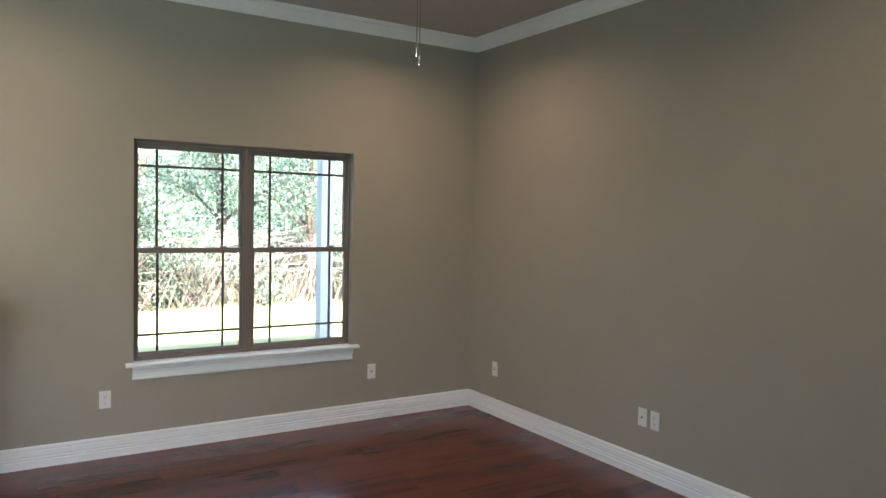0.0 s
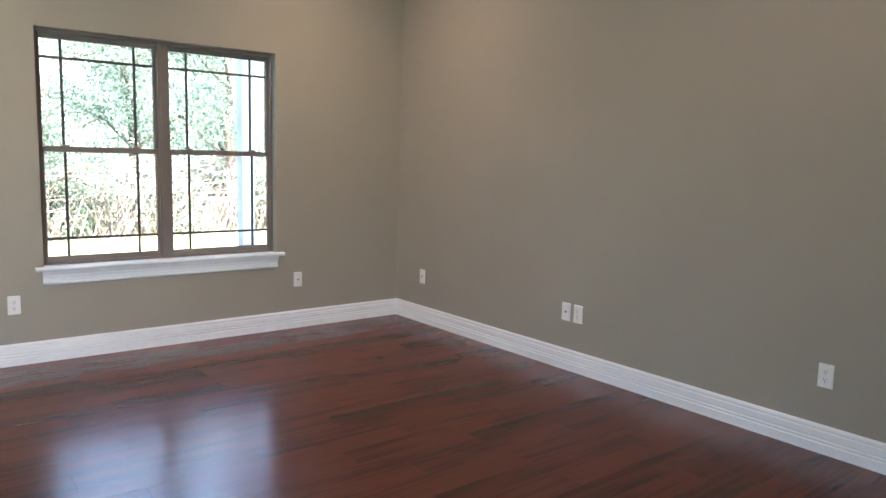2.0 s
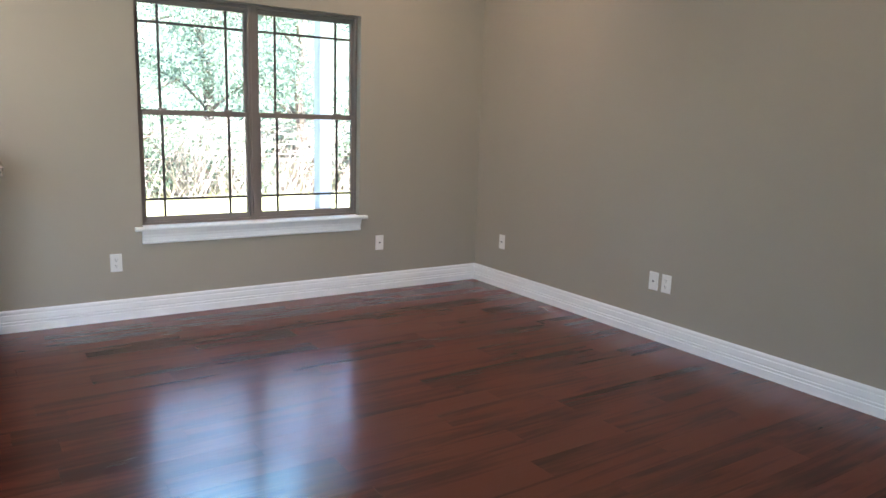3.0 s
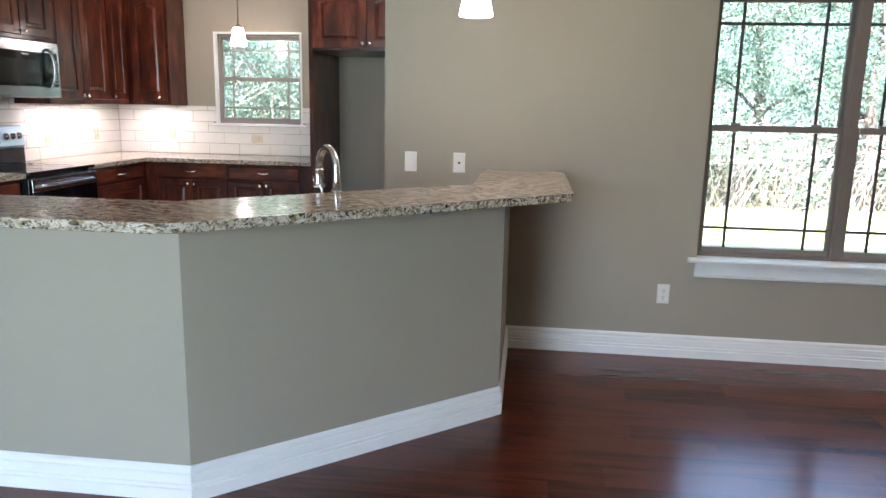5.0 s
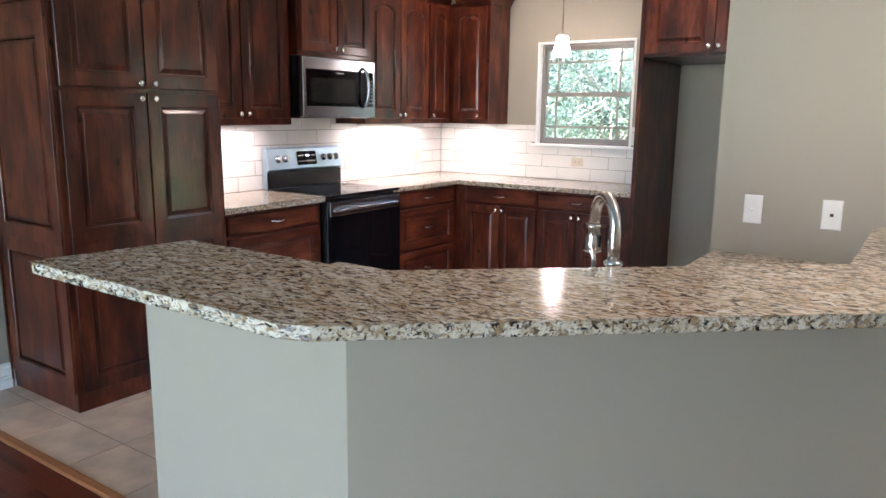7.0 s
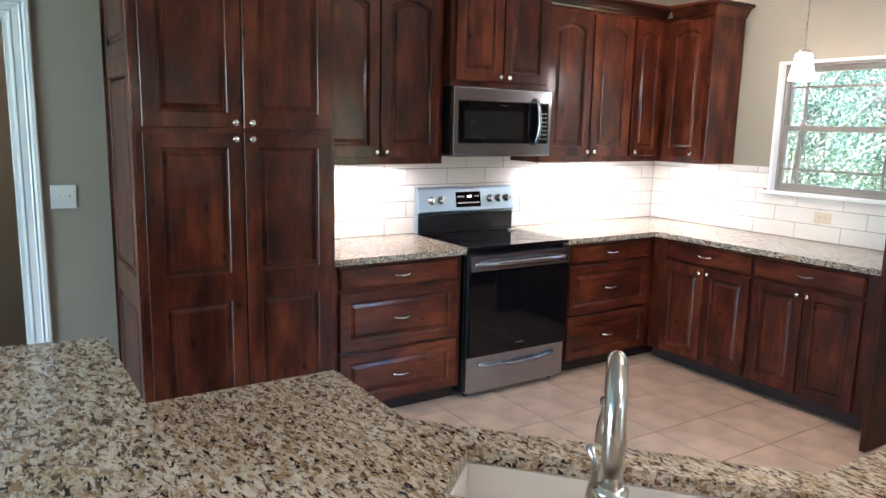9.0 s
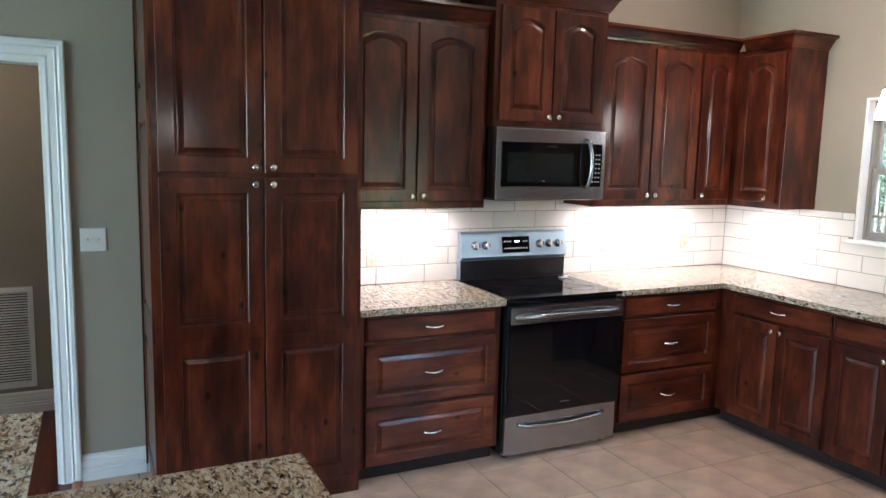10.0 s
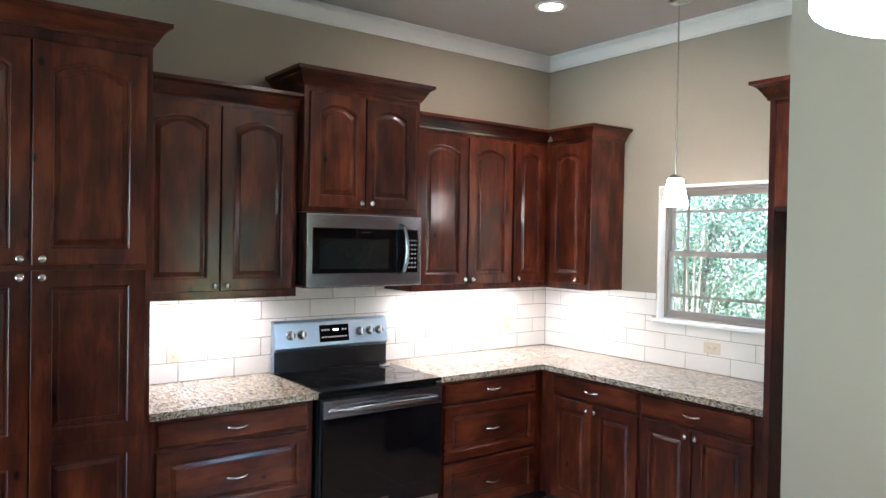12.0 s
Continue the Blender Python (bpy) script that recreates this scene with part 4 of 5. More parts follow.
for r_ in range(7):
    for k in range(3):
        part("key", cube(MX + 0.0032, MX + 0.0038, 7.040 + k * 0.022, 7.052 + k * 0.022, 1.525 + r_ * 0.026, 1.533 + r_ * 0.026), KEYPAD, md)

tg = thing("paper_tag", (-3.12, 7.06, 0.917), "small folded white paper tag lying on the cooktop", "paper tag")
bm = cube(-0.016, 0.016, -0.036, 0.036, 0.0, 0.002, m=pose(-3.12, 7.06, 0.9172, 0, 8, 20))
box(bm, -0.016, 0.016, -0.036, 0.036, 0.0, 0.002, m=pose(-3.118, 7.06, 0.9240, 0, -12, 20))
part("sheet", bm, PLASTIC, tg)

# ---------------------------------------------------------------- lights that the place has, and added downlights
def pendant(x, y, top, bottom, power, label):
    th = thing("pendant_lamp", (x, y, top), label, "pendant lamp", "pendant lamps")
    part("canopy", lathe(bmesh.new(), [(0.062, top - 0.001), (0.062, top - 0.018), (0.055, top - 0.026), (0.012, top - 0.030)], (x, y, 0), n=28), NICKEL, th, smooth=True)
    part("rod", tube(bmesh.new(), [(x, y, top - 0.03), (x, y, bottom + 0.175)], 0.0045, 8), NICKEL, th)
    part("socket", lathe(bmesh.new(), [(0.008, bottom + 0.180), (0.030, bottom + 0.170), (0.040, bottom + 0.160), (0.041, bottom + 0.153)], (x, y, 0), n=24), NICKEL, th, smooth=True)
    part("shade", lathe(bmesh.new(), [(0.038, bottom + 0.156), (0.043, bottom + 0.150), (0.050, bottom + 0.11), (0.072, bottom + 0.008), (0.072, bottom + 0.002), (0.068, bottom)], (x, y, 0), n=32), SHADE, th, "glowing white frosted glass shade", smooth=True)
    lamp("pendant_bulb", 'POINT', pose(x, y, bottom - 0.035), power, (1.0, 0.88, 0.74), 0.03)


pendant(-1.835, 8.15, H, 1.905, 0.2, "lit pendant lamp with a frosted shade by the kitchen window")
pendant(0.508, 5.03, H, 1.80, 0.22, "lit pendant lamp with a frosted shade over the bar")


def downlight(x, y, power=2.0, colour=WARM, spread=180):
    th = thing("recessed_light", (x, y, H), "lit round recessed ceiling light with a white trim", "ceiling light", "recessed lights")
    bm = bmesh.new()
    mould(bm, [(x + 0.068 * math.cos(k * math.pi / 14), y + 0.068 * math.sin(k * math.pi / 14)) for k in range(28)][::-1], [(0, H - 0.008), (-0.02, H - 0.010), (-0.024, H - 0.001), (0, H - 0.001)], True)
    part("trim_ring", bm, TRIM, th)
    part("lens", lathe(bmesh.new(), [(0.066, H - 0.001), (0.066, H - 0.006), (0.03, H - 0.007)], (x, y, 0), n=24), LED, th)
    lamp("recessed_lamp", 'AREA', pose(x, y, H - 0.02, 0, 0, 0), power, colour, 0.12).data.spread = radians(spread)


for x, y, q in ((-2.39, 7.70, 0.9), (-0.6, 7.1, 1.55), (-3.9, 3.5, 0.7)):
    downlight(x, y, q)
# the corner one throws the wall scallops; the other two are unseen, added for warmth
for x, y, q in ((3.45, 5.08, 0.95), (1.0, 5.08, 0.65), (3.45, 2.6, 0.55)):
    downlight(x, y, q, (1.0, 0.80, 0.58), 150)


def under_light(m, length):
    th = thing("under_cabinet_light", m.translation, "lit slim white under-cabinet light bar", "light bar", "under-cabinet lights")
    bm = cube(-length / 2, length / 2, -0.02, 0.02, 0.001, 0.014, bevel=0.003)
    bm.transform(m)
    part("housing", bm, PLASTIC, th)
    lamp("under_cabinet_lamp", 'AREA', m @ Matrix.Translation((0, 0, -0.004)), 0.62 * length, (1.0, 0.95, 0.88), length, 0.03)


under_light(pose(-3.13, 5.95, 1.36, 0, 0, 90), 0.6)
under_light(pose(-3.13, 7.70, 1.36, 0, 0, 90), 0.9)
under_light(pose(-2.78, 8.42, 1.36, 0, 0, 0), 0.3)

# ceiling fan with a light and two pull chains
fan = thing("ceiling_fan", (2.42, 3.5, H), "ceiling fan with a frosted bowl and two pull chains", "ceiling fan")
part("canopy", lathe(bmesh.new(), [(0.07, H - 0.001), (0.07, H - 0.03), (0.03, H - 0.06)], (2.42, 3.5, 0)), NICKEL, fan, smooth=True)
part("rod", tube(bmesh.new(), [(2.42, 3.5, H - 0.06), (2.42, 3.5, 2.84)], 0.013), NICKEL, fan)
part("motor", lathe(bmesh.new(), [(0.04, 2.84), (0.13, 2.82), (0.14, 2.77), (0.13, 2.70), (0.07, 2.66), (0.06, 2.63)], (2.42, 3.5, 0), n=28), NICKEL, fan, smooth=True)
part("bowl", lathe(bmesh.new(), [(0.13, 2.66), (0.13, 2.64), (0.11, 2.57), (0.06, 2.53), (0.01, 2.522)], (2.46, 3.5, 0), n=28), PLASTIC, fan, "white frosted glass bowl", smooth=True)
for k in range(5):
    mm = Matrix.Translation((2.42, 3.5, 2.735)) @ Matrix.Rotation(radians(72 * k + 20), 4, 'Z') @ Matrix.Rotation(radians(11), 4, 'X')
    part("blade", cube(0.17, 0.64, -0.065, 0.065, -0.004, 0.004, bevel=0.003, m=mm), CHERRY_X, fan)
for cx, cy, lo in ((2.384, 3.49, 2.235), (2.403, 3.50, 2.205)):
    part("pull_chain", tube(bmesh.new(), [(cx, cy, 2.66), (cx, cy, lo + 0.05)], 0.0022, 6), NICKEL, fan)
    part("chain_knob", lathe(bmesh.new(), [(0.003, lo + 0.05), (0.005, lo + 0.035), (0.004, lo + 0.008), (0.002, lo)], (cx, cy, 0), n=10), NICKEL, fan)

# ---------------------------------------------------------------- plates on the walls
def plate(m, kind, label, material=None, gang=1):
    th = thing("wall_plate" if kind != "outlet" else "outlet", m.translation, label, "outlet" if kind == "outlet" else "switch plate", "wall plates")
    w = 0.035 if gang == 1 else 0.058
    bm = bmesh.new()
    loops(bm, [(outline(-w, w, -0.0575, 0.0575, 0, 1), 0), (outline(-w, w, -0.0575, 0.0575, 0, 1), 0.003), (outline(-w + 0.004, w - 0.004, -0.0535, 0.0535, 0, 1), 0.006)], m)
    pm = material or PLASTIC
    part("plate", bm, pm, th)
    if kind == "outlet":
        for v in (-0.0195, 0.0195):
            bm = lathe(bmesh.new(), [(0.0165, 0.006), (0.0165, 0.0075), (0.015, 0.008)], (0, v, 0), n=16)
            bm.transform(m)
            soc = part("socket", bm, pm, th)
            for u, v2, hu, hv in ((-0.006, 0.004, 0.0012, 0.005), (0.006, 0.004, 0.0012, 0.004), (0, -0.008, 0.0025, 0.0025)):
                bm = cube(u - hu, u + hu, v + v2 - hv, v + v2 + hv, 0.008, 0.0084)
                bm.transform(m)
                part("slot", bm, SLOT, soc)
    elif kind == "switch":
        for u in ((0,) if gang == 1 else (-0.023, 0.023)):
            bm = cube(u - 0.005, u + 0.005, -0.012, 0.012, 0.006, 0.008, bevel=0.0008)
            bm.transform(m)
            part("surround", bm, pm, th)
            bm = cube(u - 0.004, u + 0.004, -0.003, 0.007, 0.006, 0.020, bevel=0.001)
            bm.transform(m @ Matrix.Rotation(radians(12), 4, 'X'))
            part("toggle", bm, pm, th)
    elif kind == "jack":
        bm = cube(-0.006, 0.006, -0.006, 0.006, 0.006, 0.0075)
        bm.transform(m)
        part("jack", bm, SLOT, th, "dark jack opening")
    for v in (-0.042, 0.042) if kind != "outlet" else (0,):
        bm = lathe(bmesh.new(), [(0.003, 0.006), (0.0025, 0.0068)], (0, v, 0), n=10)
        bm.transform(m)
        part("screw", bm, pm, th)


N, E_, W_ = on_north, on_east, on_west
white_o = "white duplex outlet on the painted wall"
plate(N(1.565, Y_WIN, 0.377), "outlet", white_o)
plate(N(3.467, Y_WIN, 0.377), "jack", "white cable jack plate on the painted wall")
plate(E_(X_EAST, 5.635, 0.377), "jack", "white jack plate near the room corner")
plate(E_(X_EAST, 4.075, 0.377), "jack", "white cable jack plate beside an outlet")
plate(E_(X_EAST, 3.975, 0.377), "outlet", white_o)
plate(E_(X_EAST, 2.452, 0.372), "outlet", white_o)
plate(N(0.073, Y_WIN, 1.10), "switch", "white toggle switch above the counter")
plate(N(0.357, Y_WIN, 1.10), "jack", "white jack plate above the bar")
plate(W_(X_WEST, 4.398, 1.216), "switch", "white two-gang toggle switch beside the doorway", gang=2)

# return air grille in the hallway
gr = thing("return_air_grille", (-4.45, 3.84, 0.48), "white louvred return air grille on the hallway wall", "air grille")
bm = bmesh.new()
g0, g1, gz0, gz1 = 3.62, 4.045, 0.165, 0.80
for a_ in ((g0, g0 + 0.03, gz0, gz1), (g1 - 0.03, g1, gz0, gz1), (g0 + 0.03, g1 - 0.03, gz0, gz0 + 0.03), (g0 + 0.03, g1 - 0.03, gz1 - 0.03, gz1)):
    box(bm, -4.449, -4.438, *a_, 0.002)
part("frame", bm, TRIM, gr)
part("backing", cube(-4.449, -4.4475, g0 + 0.03, g1 - 0.03, gz0 + 0.03, gz1 - 0.03), SLOT, gr)
part("centre_bar", cube(-4.449, -4.4375, (g0 + g1) / 2 - 0.007, (g0 + g1) / 2 + 0.007, gz0 + 0.0301, gz1 - 0.0301), TRIM, gr)
z = gz0 + 0.038
while z < gz1 - 0.036:
    part("slat", cube(-0.006, 0.006, g0 + 0.03, g1 - 0.03, -0.001, 0.001, m=Matrix.Translation((-4.442, 0, z)) @ Matrix.Rotation(radians(35), 4, 'Y')), TRIM, gr)
    z += 0.0165

# ---------------------------------------------------------------- garden seen through the windows
pc = thing("porch_column", (4.2, 8.72, -0.3), "blue-grey painted square porch column", "column")
part("shaft", cube(4.125, 4.275, 8.65, 8.80, -0.17, 3.2, bevel=0.008), EXTPAINT, pc)
part("base", cube(4.10, 4.30, 8.625, 8.825, -0.30, -0.168, bevel=0.008), EXTPAINT, pc)

rng = np.random.default_rng(5)


def leaf_cloud(centres, radii, count, size, squash=1.0):
    """Many small single leaves scattered through soft clumps, as one mesh."""
    k = rng.integers(0, len(centres), count)
    d = rng.normal(size=(count, 3))
    d /= np.linalg.norm(d, axis=1)[:, None]
    r = rng.random(count) ** 0.45
    p = np.array(centres)[k] + d * (r * np.array(radii)[k])[:, None] * np.array((1, 1, squash))
    u = rng.normal(size=(count, 3))
    u /= np.linalg.norm(u, axis=1)[:, None]
    v = np.cross(u, rng.normal(size=(count, 3)))
    v /= np.linalg.norm(v, axis=1)[:, None]
    s = size * (0.6 + 0.8 * rng.random(count))[:, None]
    q = np.stack([p - u * s, p + v * s * 0.42, p + u * s, p - v * s * 0.42], 1).reshape(-1, 3)
    me = bpy.data.meshes.new("leaves")
    me.from_pydata(q.tolist(), [], np.arange(4 * count).reshape(-1, 4).tolist())
    return me


def tree(x, y, height, spread, count, label):
    th = thing("tree", (x, y, -0.3), label, "tree", "trees behind the house")
    bm = bmesh.new()
    tips = []
    trunk = [Vector((x + 0.12 * math.sin(i * 1.3 + x), y + 0.1 * math.cos(i * 1.7 + y), -0.3 + height * 0.75 * i / 6)) for i in range(7)]
    tube(bm, trunk, [0.13 * (1 - 0.8 * i / 6) + 0.015 for i in range(7)], 8)
    for i in range(11):
        a = rng.random() * 2 * math.pi
        s = trunk[1 + i % 6]
        l = spread * (0.5 + 0.6 * rng.random())
        e = s + Vector((math.cos(a) * l, math.sin(a) * l * 0.8, 0.3 + 0.9 * rng.random()))
        mid = (s + e) / 2 + Vector((0, 0, 0.15))
        tube(bm, [s, mid, e], [0.04, 0.025, 0.008], 6)
        tips += [mid, e]
    part("trunk", bm, BARK, th, "brown trunk with limbs")
    tips += [trunk[-1] + Vector((0, 0, 0.4)), trunk[-2], trunk[-1]]
    centres = [tuple(Vector(c) + Vector(rng.normal(size=3) * 0.25) - Vector((x, y, -0.3))) for c in tips for _ in range(2)]
    me = leaf_cloud(centres, [0.35 + 0.45 * rng.random() for _ in centres], count, 0.036)
    # trees on the kitchen side take the leaf colour darkened for shade
    me.materials.append(LEAF_SHADED if x < 0 else LEAF)
    ob = new("crown", me)
    ob.parent = th
    tagged(ob, "green leafy crown")


for i, (x, y, h, s) in enumerate(((-4.4, 13.2, 5.5, 1.7), (-2.6, 14.2, 6.5, 1.9), (-0.6, 13.6, 5.2, 1.7), (1.4, 14.6, 6.2, 2.0), (3.2, 14.0, 5.0, 1.7),
                                  (5.0, 15.2, 6.0, 2.0), (6.8, 14.3, 5.2, 1.8), (8.6, 15.6, 5.6, 2.0), (10.6, 16.4, 5.6, 2.0), (-6.2, 14.6, 6.0, 2.0), (-8.2, 15.6, 6.2, 2.1))):
    tree(x, y + 1.3, h + 0.6, s, 20000, "leafy green tree at the edge of the yard")

def shrub(x, y, height, spread, count):
    """Arching stems from one root with small leaves along them."""
    th = thing("shrub", (x, y, -0.3), "tall arching green shrub, coloured as in shade, behind the kitchen window", "shrub", "shrubs behind the kitchen")
    bm = bmesh.new()
    tips = []
    for i in range(26):
        a = rng.random() * 2 * math.pi
        l = spread * (0.4 + 0.6 * rng.random())
        h = height * (0.5 + 0.5 * rng.random())
        s = Vector((x, y, -0.3))
        m1 = s + Vector((math.cos(a) * l * 0.35, math.sin(a) * l * 0.35, h * 0.75))
        e = s + Vector((math.cos(a) * l, math.sin(a) * l, h))
        e2 = e + Vector((math.cos(a) * l * 0.5, math.sin(a) * l * 0.3, -0.25))
        tube(bm, [s, m1, e, e2], [0.02, 0.014, 0.009, 0.004], 5)
        tips += [m1, (m1 + e) / 2, e, e2]
    part("stems", bm, LEAF2, th, "pale bare stems")
    cs = [tuple(Vector(c) - Vector((x, y, -0.3))) for c in tips]
    me = leaf_cloud(cs, [0.2 + 0.25 * rng.random() for _ in cs], count, 0.021, 0.6)
    me.materials.append(LEAF_SHADED)
    ob = new("foliage", me)
    ob.parent = th
    tagged(ob, "small green leaves with a shade-darkened colour")


for x, y, h, s in ((-5.6, 12.4, 3.0, 1.0), (-4.3, 12.0, 3.3, 1.0), (-3.1, 12.5, 2.9, 0.9), (-2.0, 12.1, 3.2, 1.0), (-0.9, 12.6, 3.0, 0.9)):
    shrub(x, y, h, s, 18000)

# undergrowth: dry stems and small leaves along the wood's edge
cs = [(x, 15.6 + rng.normal() * 0.4 + 0.06 * max(0, x), -0.1 + 0.9 * rng.random()) for x in np.arange(-11, 15, 0.16)]
me = leaf_cloud(cs, [0.35 + 0.3 * rng.random() for _ in cs], 50000, 0.045)
me.materials.append(LEAF)
tagged(new("undergrowth", me), "dense green undergrowth along the yard's edge", "bushes", kind="stuff")
bm = bmesh.new()
for i in range(2600):
    x = -10 + 24 * rng.random()
    y = 15.2 + 0.06 * max(0, x) + rng.normal() * 0.3
    a, l = rng.normal() * 1.2, 0.5 + 1.5 * rng.random()
    p0 = Vector((x, y, -0.3))
    p1 = p0 + Vector((math.sin(a) * l * 0.5, rng.normal() * 0.2, l * 0.7))
    p2 = p1 + Vector((math.sin(a) * l * 0.8, rng.normal() * 0.2, l * 0.15 - 0.25 * rng.random()))
    tube(bm, [p0, p1, p2], [0.010, 0.008, 0.004], 3)
tagged(part("dry_brush", bm, LEAF2), "pale dry brush stems at the wood's edge", "brush", kind="stuff")
structure("wood_backdrop", cube(-60, 70, 22, 22.3, -0.3, 5.2), mat("far_foliage", (0.06, 0.11, 0.085), 0.9, vary=0.8, scale=3, bump=1.0, bump_scale=5), "far dark green wood behind the yard", "backdrop")

# ---------------------------------------------------------------- wall tiles
TW, TH, TG = 0.302, 0.0995, 0.004


def shared_piece(cache, key, dx, dy, dz, material, name, bevel):
    if key not in cache:
        bm = cube(-dx / 2, dx / 2, -dy / 2, dy / 2, -dz / 2, dz / 2)
        top = [e for e in bm.edges]
        bmesh.ops.bevel(bm, geom=top, offset=bevel, segments=1, affect='EDGES')
        me = bpy.data.meshes.new(name)
        bm.to_mesh(me)
        bm.free()
        me.materials.append(material)
        cache[key] = me
    return cache[key]


def tile_run(parent, west, a0, a1, rows, holes):
    """Courses of wall tiles in half bond, cut at the ends and round the openings (a0, a1, z0, z1)."""
    cache = {}
    z = 0.915
    for r in range(rows):
        z0, z1 = z, z + TH
        a = a0 - (TW / 2 if r % 2 else 0.0)
        while a < a1:
            p, q = max(a, a0), min(a + TW, a1)
            segs = [(p, q, z0, z1)]
            for h in holes:
                nxt = []
                for s in segs:
                    if s[1] <= h[0] or s[0] >= h[1] or s[3] <= h[2] or s[2] >= h[3]:
                        nxt.append(s)
                        continue
                    if s[2] < h[2]:
                        nxt.append((s[0], s[1], s[2], h[2] - 0.002))
                    if s[0] < h[0] - 0.012:
                        nxt.append((s[0], h[0] - 0.002, max(s[2], h[2]), s[3]))
                    if s[1] > h[1] + 0.012:
                        nxt.append((h[1] + 0.002, s[1], max(s[2], h[2]), s[3]))
                segs = nxt
            for s in segs:
                w, hh = s[1] - s[0], s[3] - s[2]
                if w < 0.012 or hh < 0.012:
                    continue
                c = ((s[0] + s[1]) / 2, (s[2] + s[3]) / 2)
                if west:
                    me = shared_piece(cache, (round(w, 3), round(hh, 3)), 0.008, w, hh, TILE, "tile", 0.0015)
                    at = (X_WEST + 0.0065, c[0], c[1])
                else:
                    me = shared_piece(cache, (round(w, 3), round(hh, 3)), w, 0.008, hh, TILE, "tile", 0.0015)
                    at = (c[0], Y_KIT - 0.0065, c[1])
                ob = new("tile", me)
                ob.parent = parent
                ob.location = at
            a += TW + TG
        z += TH + TG


bs = structure("backsplash_west", cube(X_WEST + 0.0005, X_WEST + 0.0075, 5.55, Y_KIT - 0.009, 0.914, 1.43), GROUT, "white running-bond tile backsplash behind the range", "backsplash")
tile_run(bs, True, 5.552, Y_KIT - 0.012, 5, [(5.54, 6.388, 1.374, 3), (7.142, 8.61, 1.374, 3)])
bm = cube(X_WEST + 0.009, KW[0] - 0.002, Y_KIT - 0.0075, Y_KIT - 0.0005, 0.914, 1.372)
box(bm, KW[0] - 0.002, KW[1] + 0.002, Y_KIT - 0.0075, Y_KIT - 0.0005, 0.914, 1.187)
box(bm, KW[1] + 0.002, -1.078, Y_KIT - 0.0075, Y_KIT - 0.0005, 0.914, 1.372)
bs = structure("backsplash_north", bm, GROUT, "white running-bond tile backsplash under the kitchen window", "backsplash")
tile_run(bs, False, X_WEST + 0.012, -1.08, 5, [(KW[0] - 0.03, KW[1] + 0.03, 1.187, 1.212), (KW[0], KW[1], 1.2, 3), (-3.3, -1.0, 1.372, 3)])
plate(W_(X_WEST + 0.0107, 5.83, 1.075), "outlet", "almond outlet on the tiled backsplash", ALMOND)
plate(W_(X_WEST + 0.0107, 7.50, 1.10), "outlet", "almond outlet on the tiled backsplash", ALMOND)
plate(W_(X_WEST + 0.0107, 8.20, 1.10), "outlet", "almond outlet on the tiled backsplash", ALMOND)
plate(N(-2.72, Y_KIT - 0.0107, 1.12), "switch", "almond switch on the tiled backsplash", ALMOND)
plate(N(-1.86, Y_KIT - 0.0107, 1.07) @ Matrix.Rotation(radians(90), 4, 'Z'), "outlet", "almond outlet lying on the tiled backsplash", ALMOND)

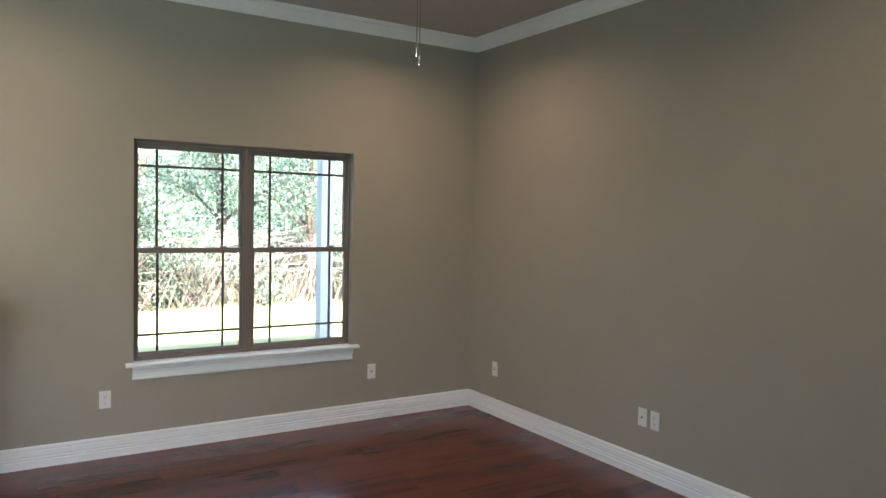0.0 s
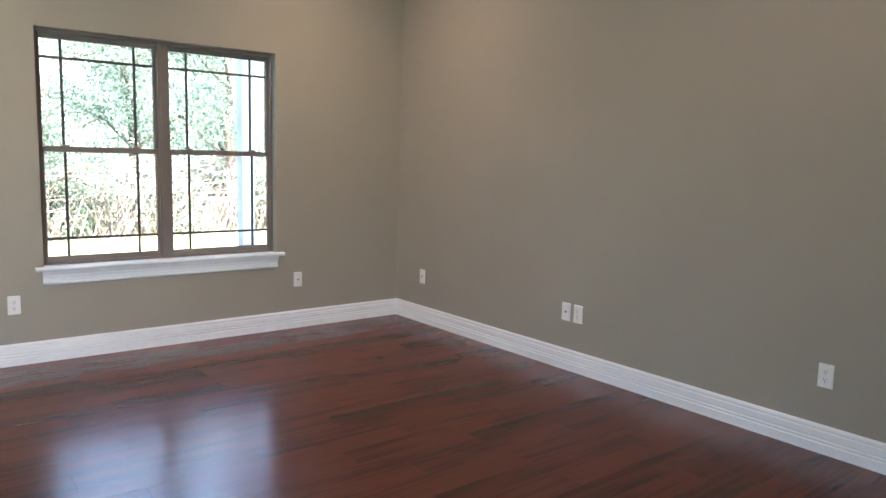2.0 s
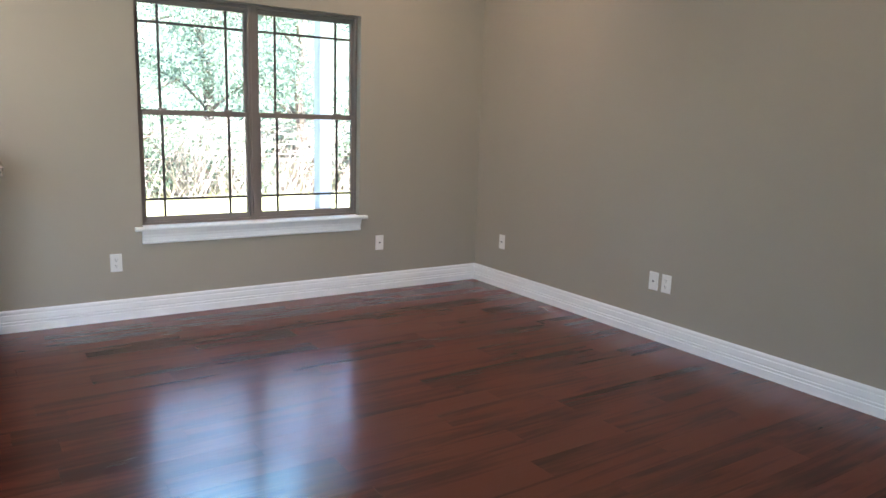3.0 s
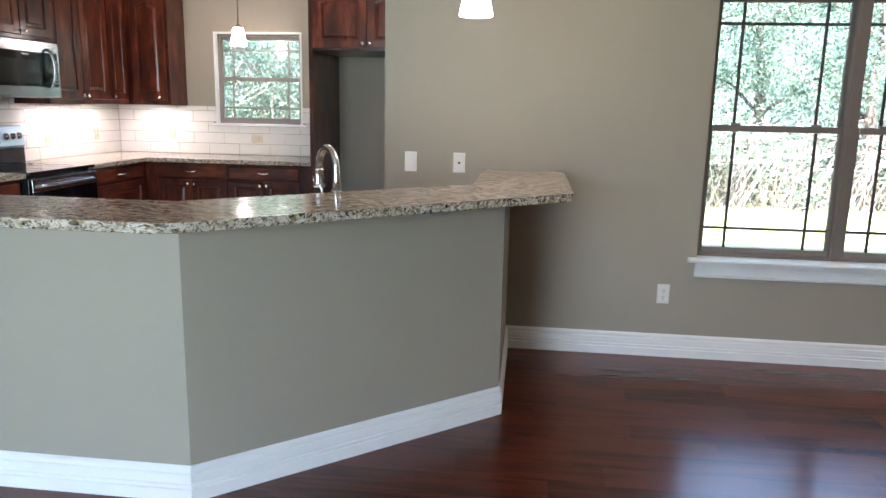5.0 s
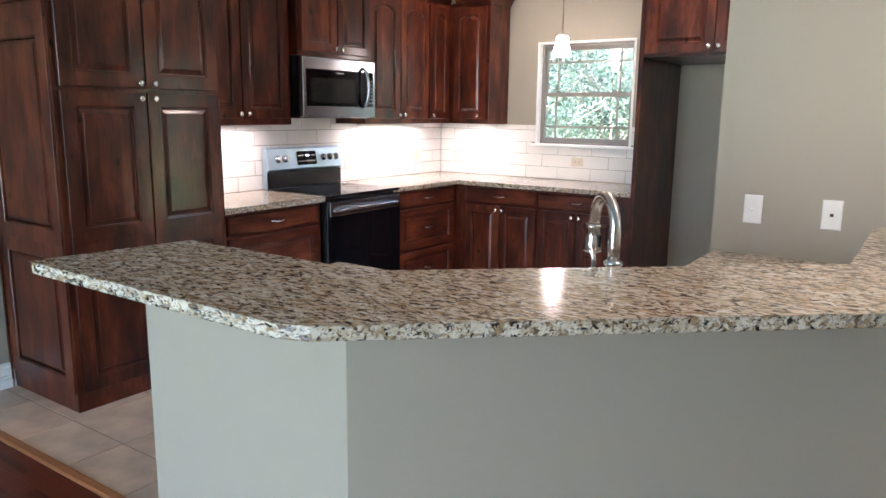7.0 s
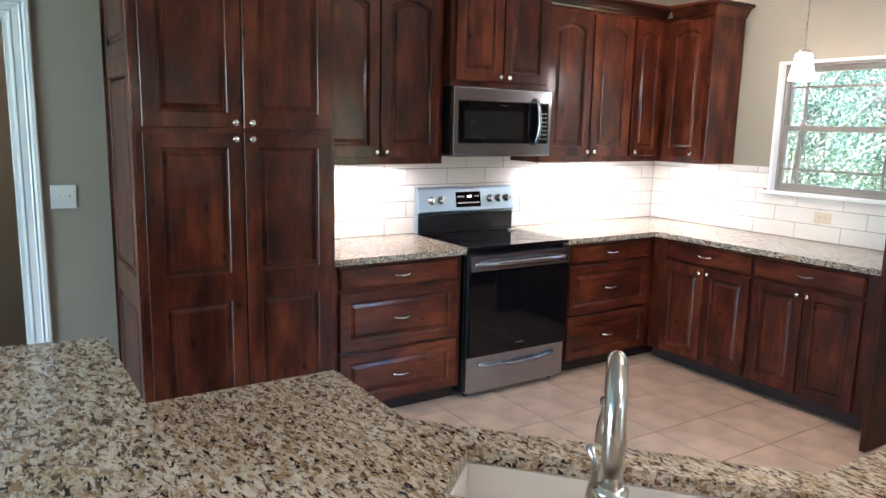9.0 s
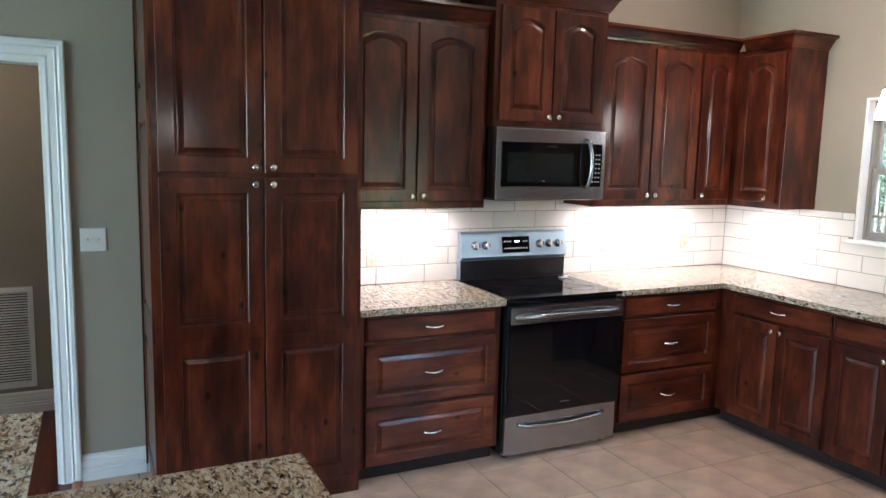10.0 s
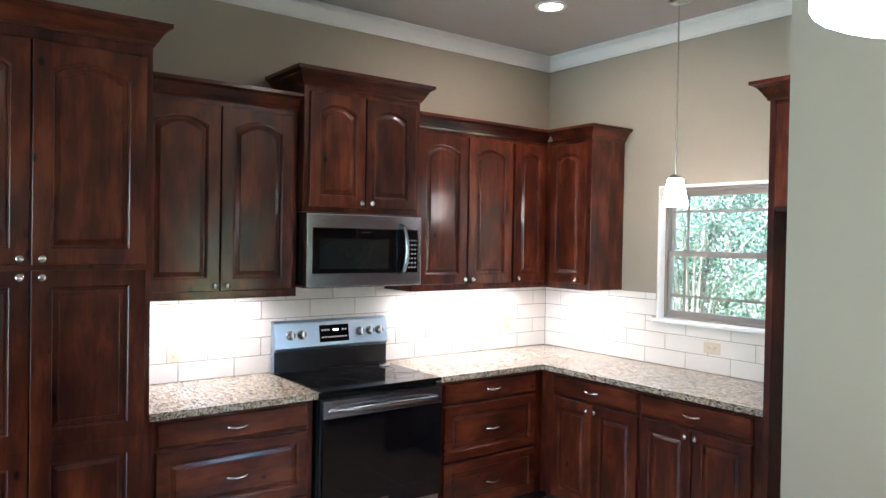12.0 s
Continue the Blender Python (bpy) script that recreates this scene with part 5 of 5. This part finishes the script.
# ---------------------------------------------------------------- floors
Y_TH = 4.275
tf = structure("floor_kitchen", cube(X_WEST, X_END, Y_TH + 0.03, Y_KIT, -0.0115, -0.003), FLOORGROUT, "beige ceramic tile kitchen floor", "floor")
FT, FG = 0.403, 0.006
cache = {}
i = 0
y = Y_KIT - 0.35
while y > Y_TH - FT:
    x = X_WEST - 0.12
    while x < X_END:
        x0, x1, y0, y1 = max(x, X_WEST), min(x + FT, X_END), max(y, Y_TH + 0.03), min(y + FT, Y_KIT)
        if x1 - x0 > 0.03 and y1 - y0 > 0.03:
            me = shared_piece(cache, (round(x1 - x0, 3), round(y1 - y0, 3)), x1 - x0, y1 - y0, 0.010, FLOORTILE, "floor_tile", 0.0015)
            ob = new("floor_tile", me)
            ob.parent = tf
            ob.location = ((x0 + x1) / 2, (y0 + y1) / 2, -0.005)
        x += FT + FG
    y -= FT + FG
bm = mould(bmesh.new(), [(-1.191, Y_TH + 0.034), (X_WEST + 0.002, Y_TH + 0.034)], [(0, -0.002), (0, 0.006), (-0.012, 0.010), (-0.038, 0.010), (-0.048, 0.004), (-0.048, -0.002)])
tagged(part("threshold", bm, STRIP), "reddish wooden transition strip between planks and tiles", "threshold", kind="structure")

wf = structure("floor_living", cube(-4.45, X_EAST, Y_SOUTH, Y_WIN, -0.0118, -0.0085), DARK, "dark red-brown wood plank floor", "floor")
PW = 0.1425
cache = {}
lengths = (0.6, 0.9, 1.2, 1.2)
made, rest = 0, bmesh.new()
rows = int((Y_WIN - Y_SOUTH) / PW) + 1
prand = random.Random(11)
for r in range(rows):
    y1 = Y_WIN - r * PW
    y0 = max(y1 - PW, Y_SOUTH)
    x = -4.45 - prand.random() * 0.9
    while x < X_EAST:
        L = prand.choice(lengths)
        x0, x1 = max(x, -4.45), min(x + L, X_EAST)
        x += L
        yy1 = y1
        if x1 < X_WEST - 0.1 and y1 > 4.5:
            continue
        if (x0 + x1) / 2 < -1.19 and y1 > Y_TH + 0.02:
            if y0 > Y_TH - 0.02:
                continue
            yy1 = Y_TH + 0.01
        near = x0 > -0.6 and y0 > 2.4
        if x1 - x0 < 0.02 or yy1 - y0 < 0.01:
            continue
        if near and made < 300:
            me = shared_piece(cache, (round(x1 - x0, 3), round(yy1 - y0, 3)), x1 - x0 - 0.0002, yy1 - y0 - 0.0002, 0.0085, PLANK, "plank", 0.0003)
            ob = new("plank", me)
            ob.parent = wf
            ob.location = ((x0 + x1) / 2, (y0 + yy1) / 2, -0.0042)
            made += 1
        else:
            box(rest, x0 + 0.0003, x1 - 0.0003, y0 + 0.0003, yy1 - 0.0003, -0.0085, 0.0)
ob = part("planks", rest, PLANK_REST, wf)
tagged(ob, "dark red-brown wood planks", kind="stuff")
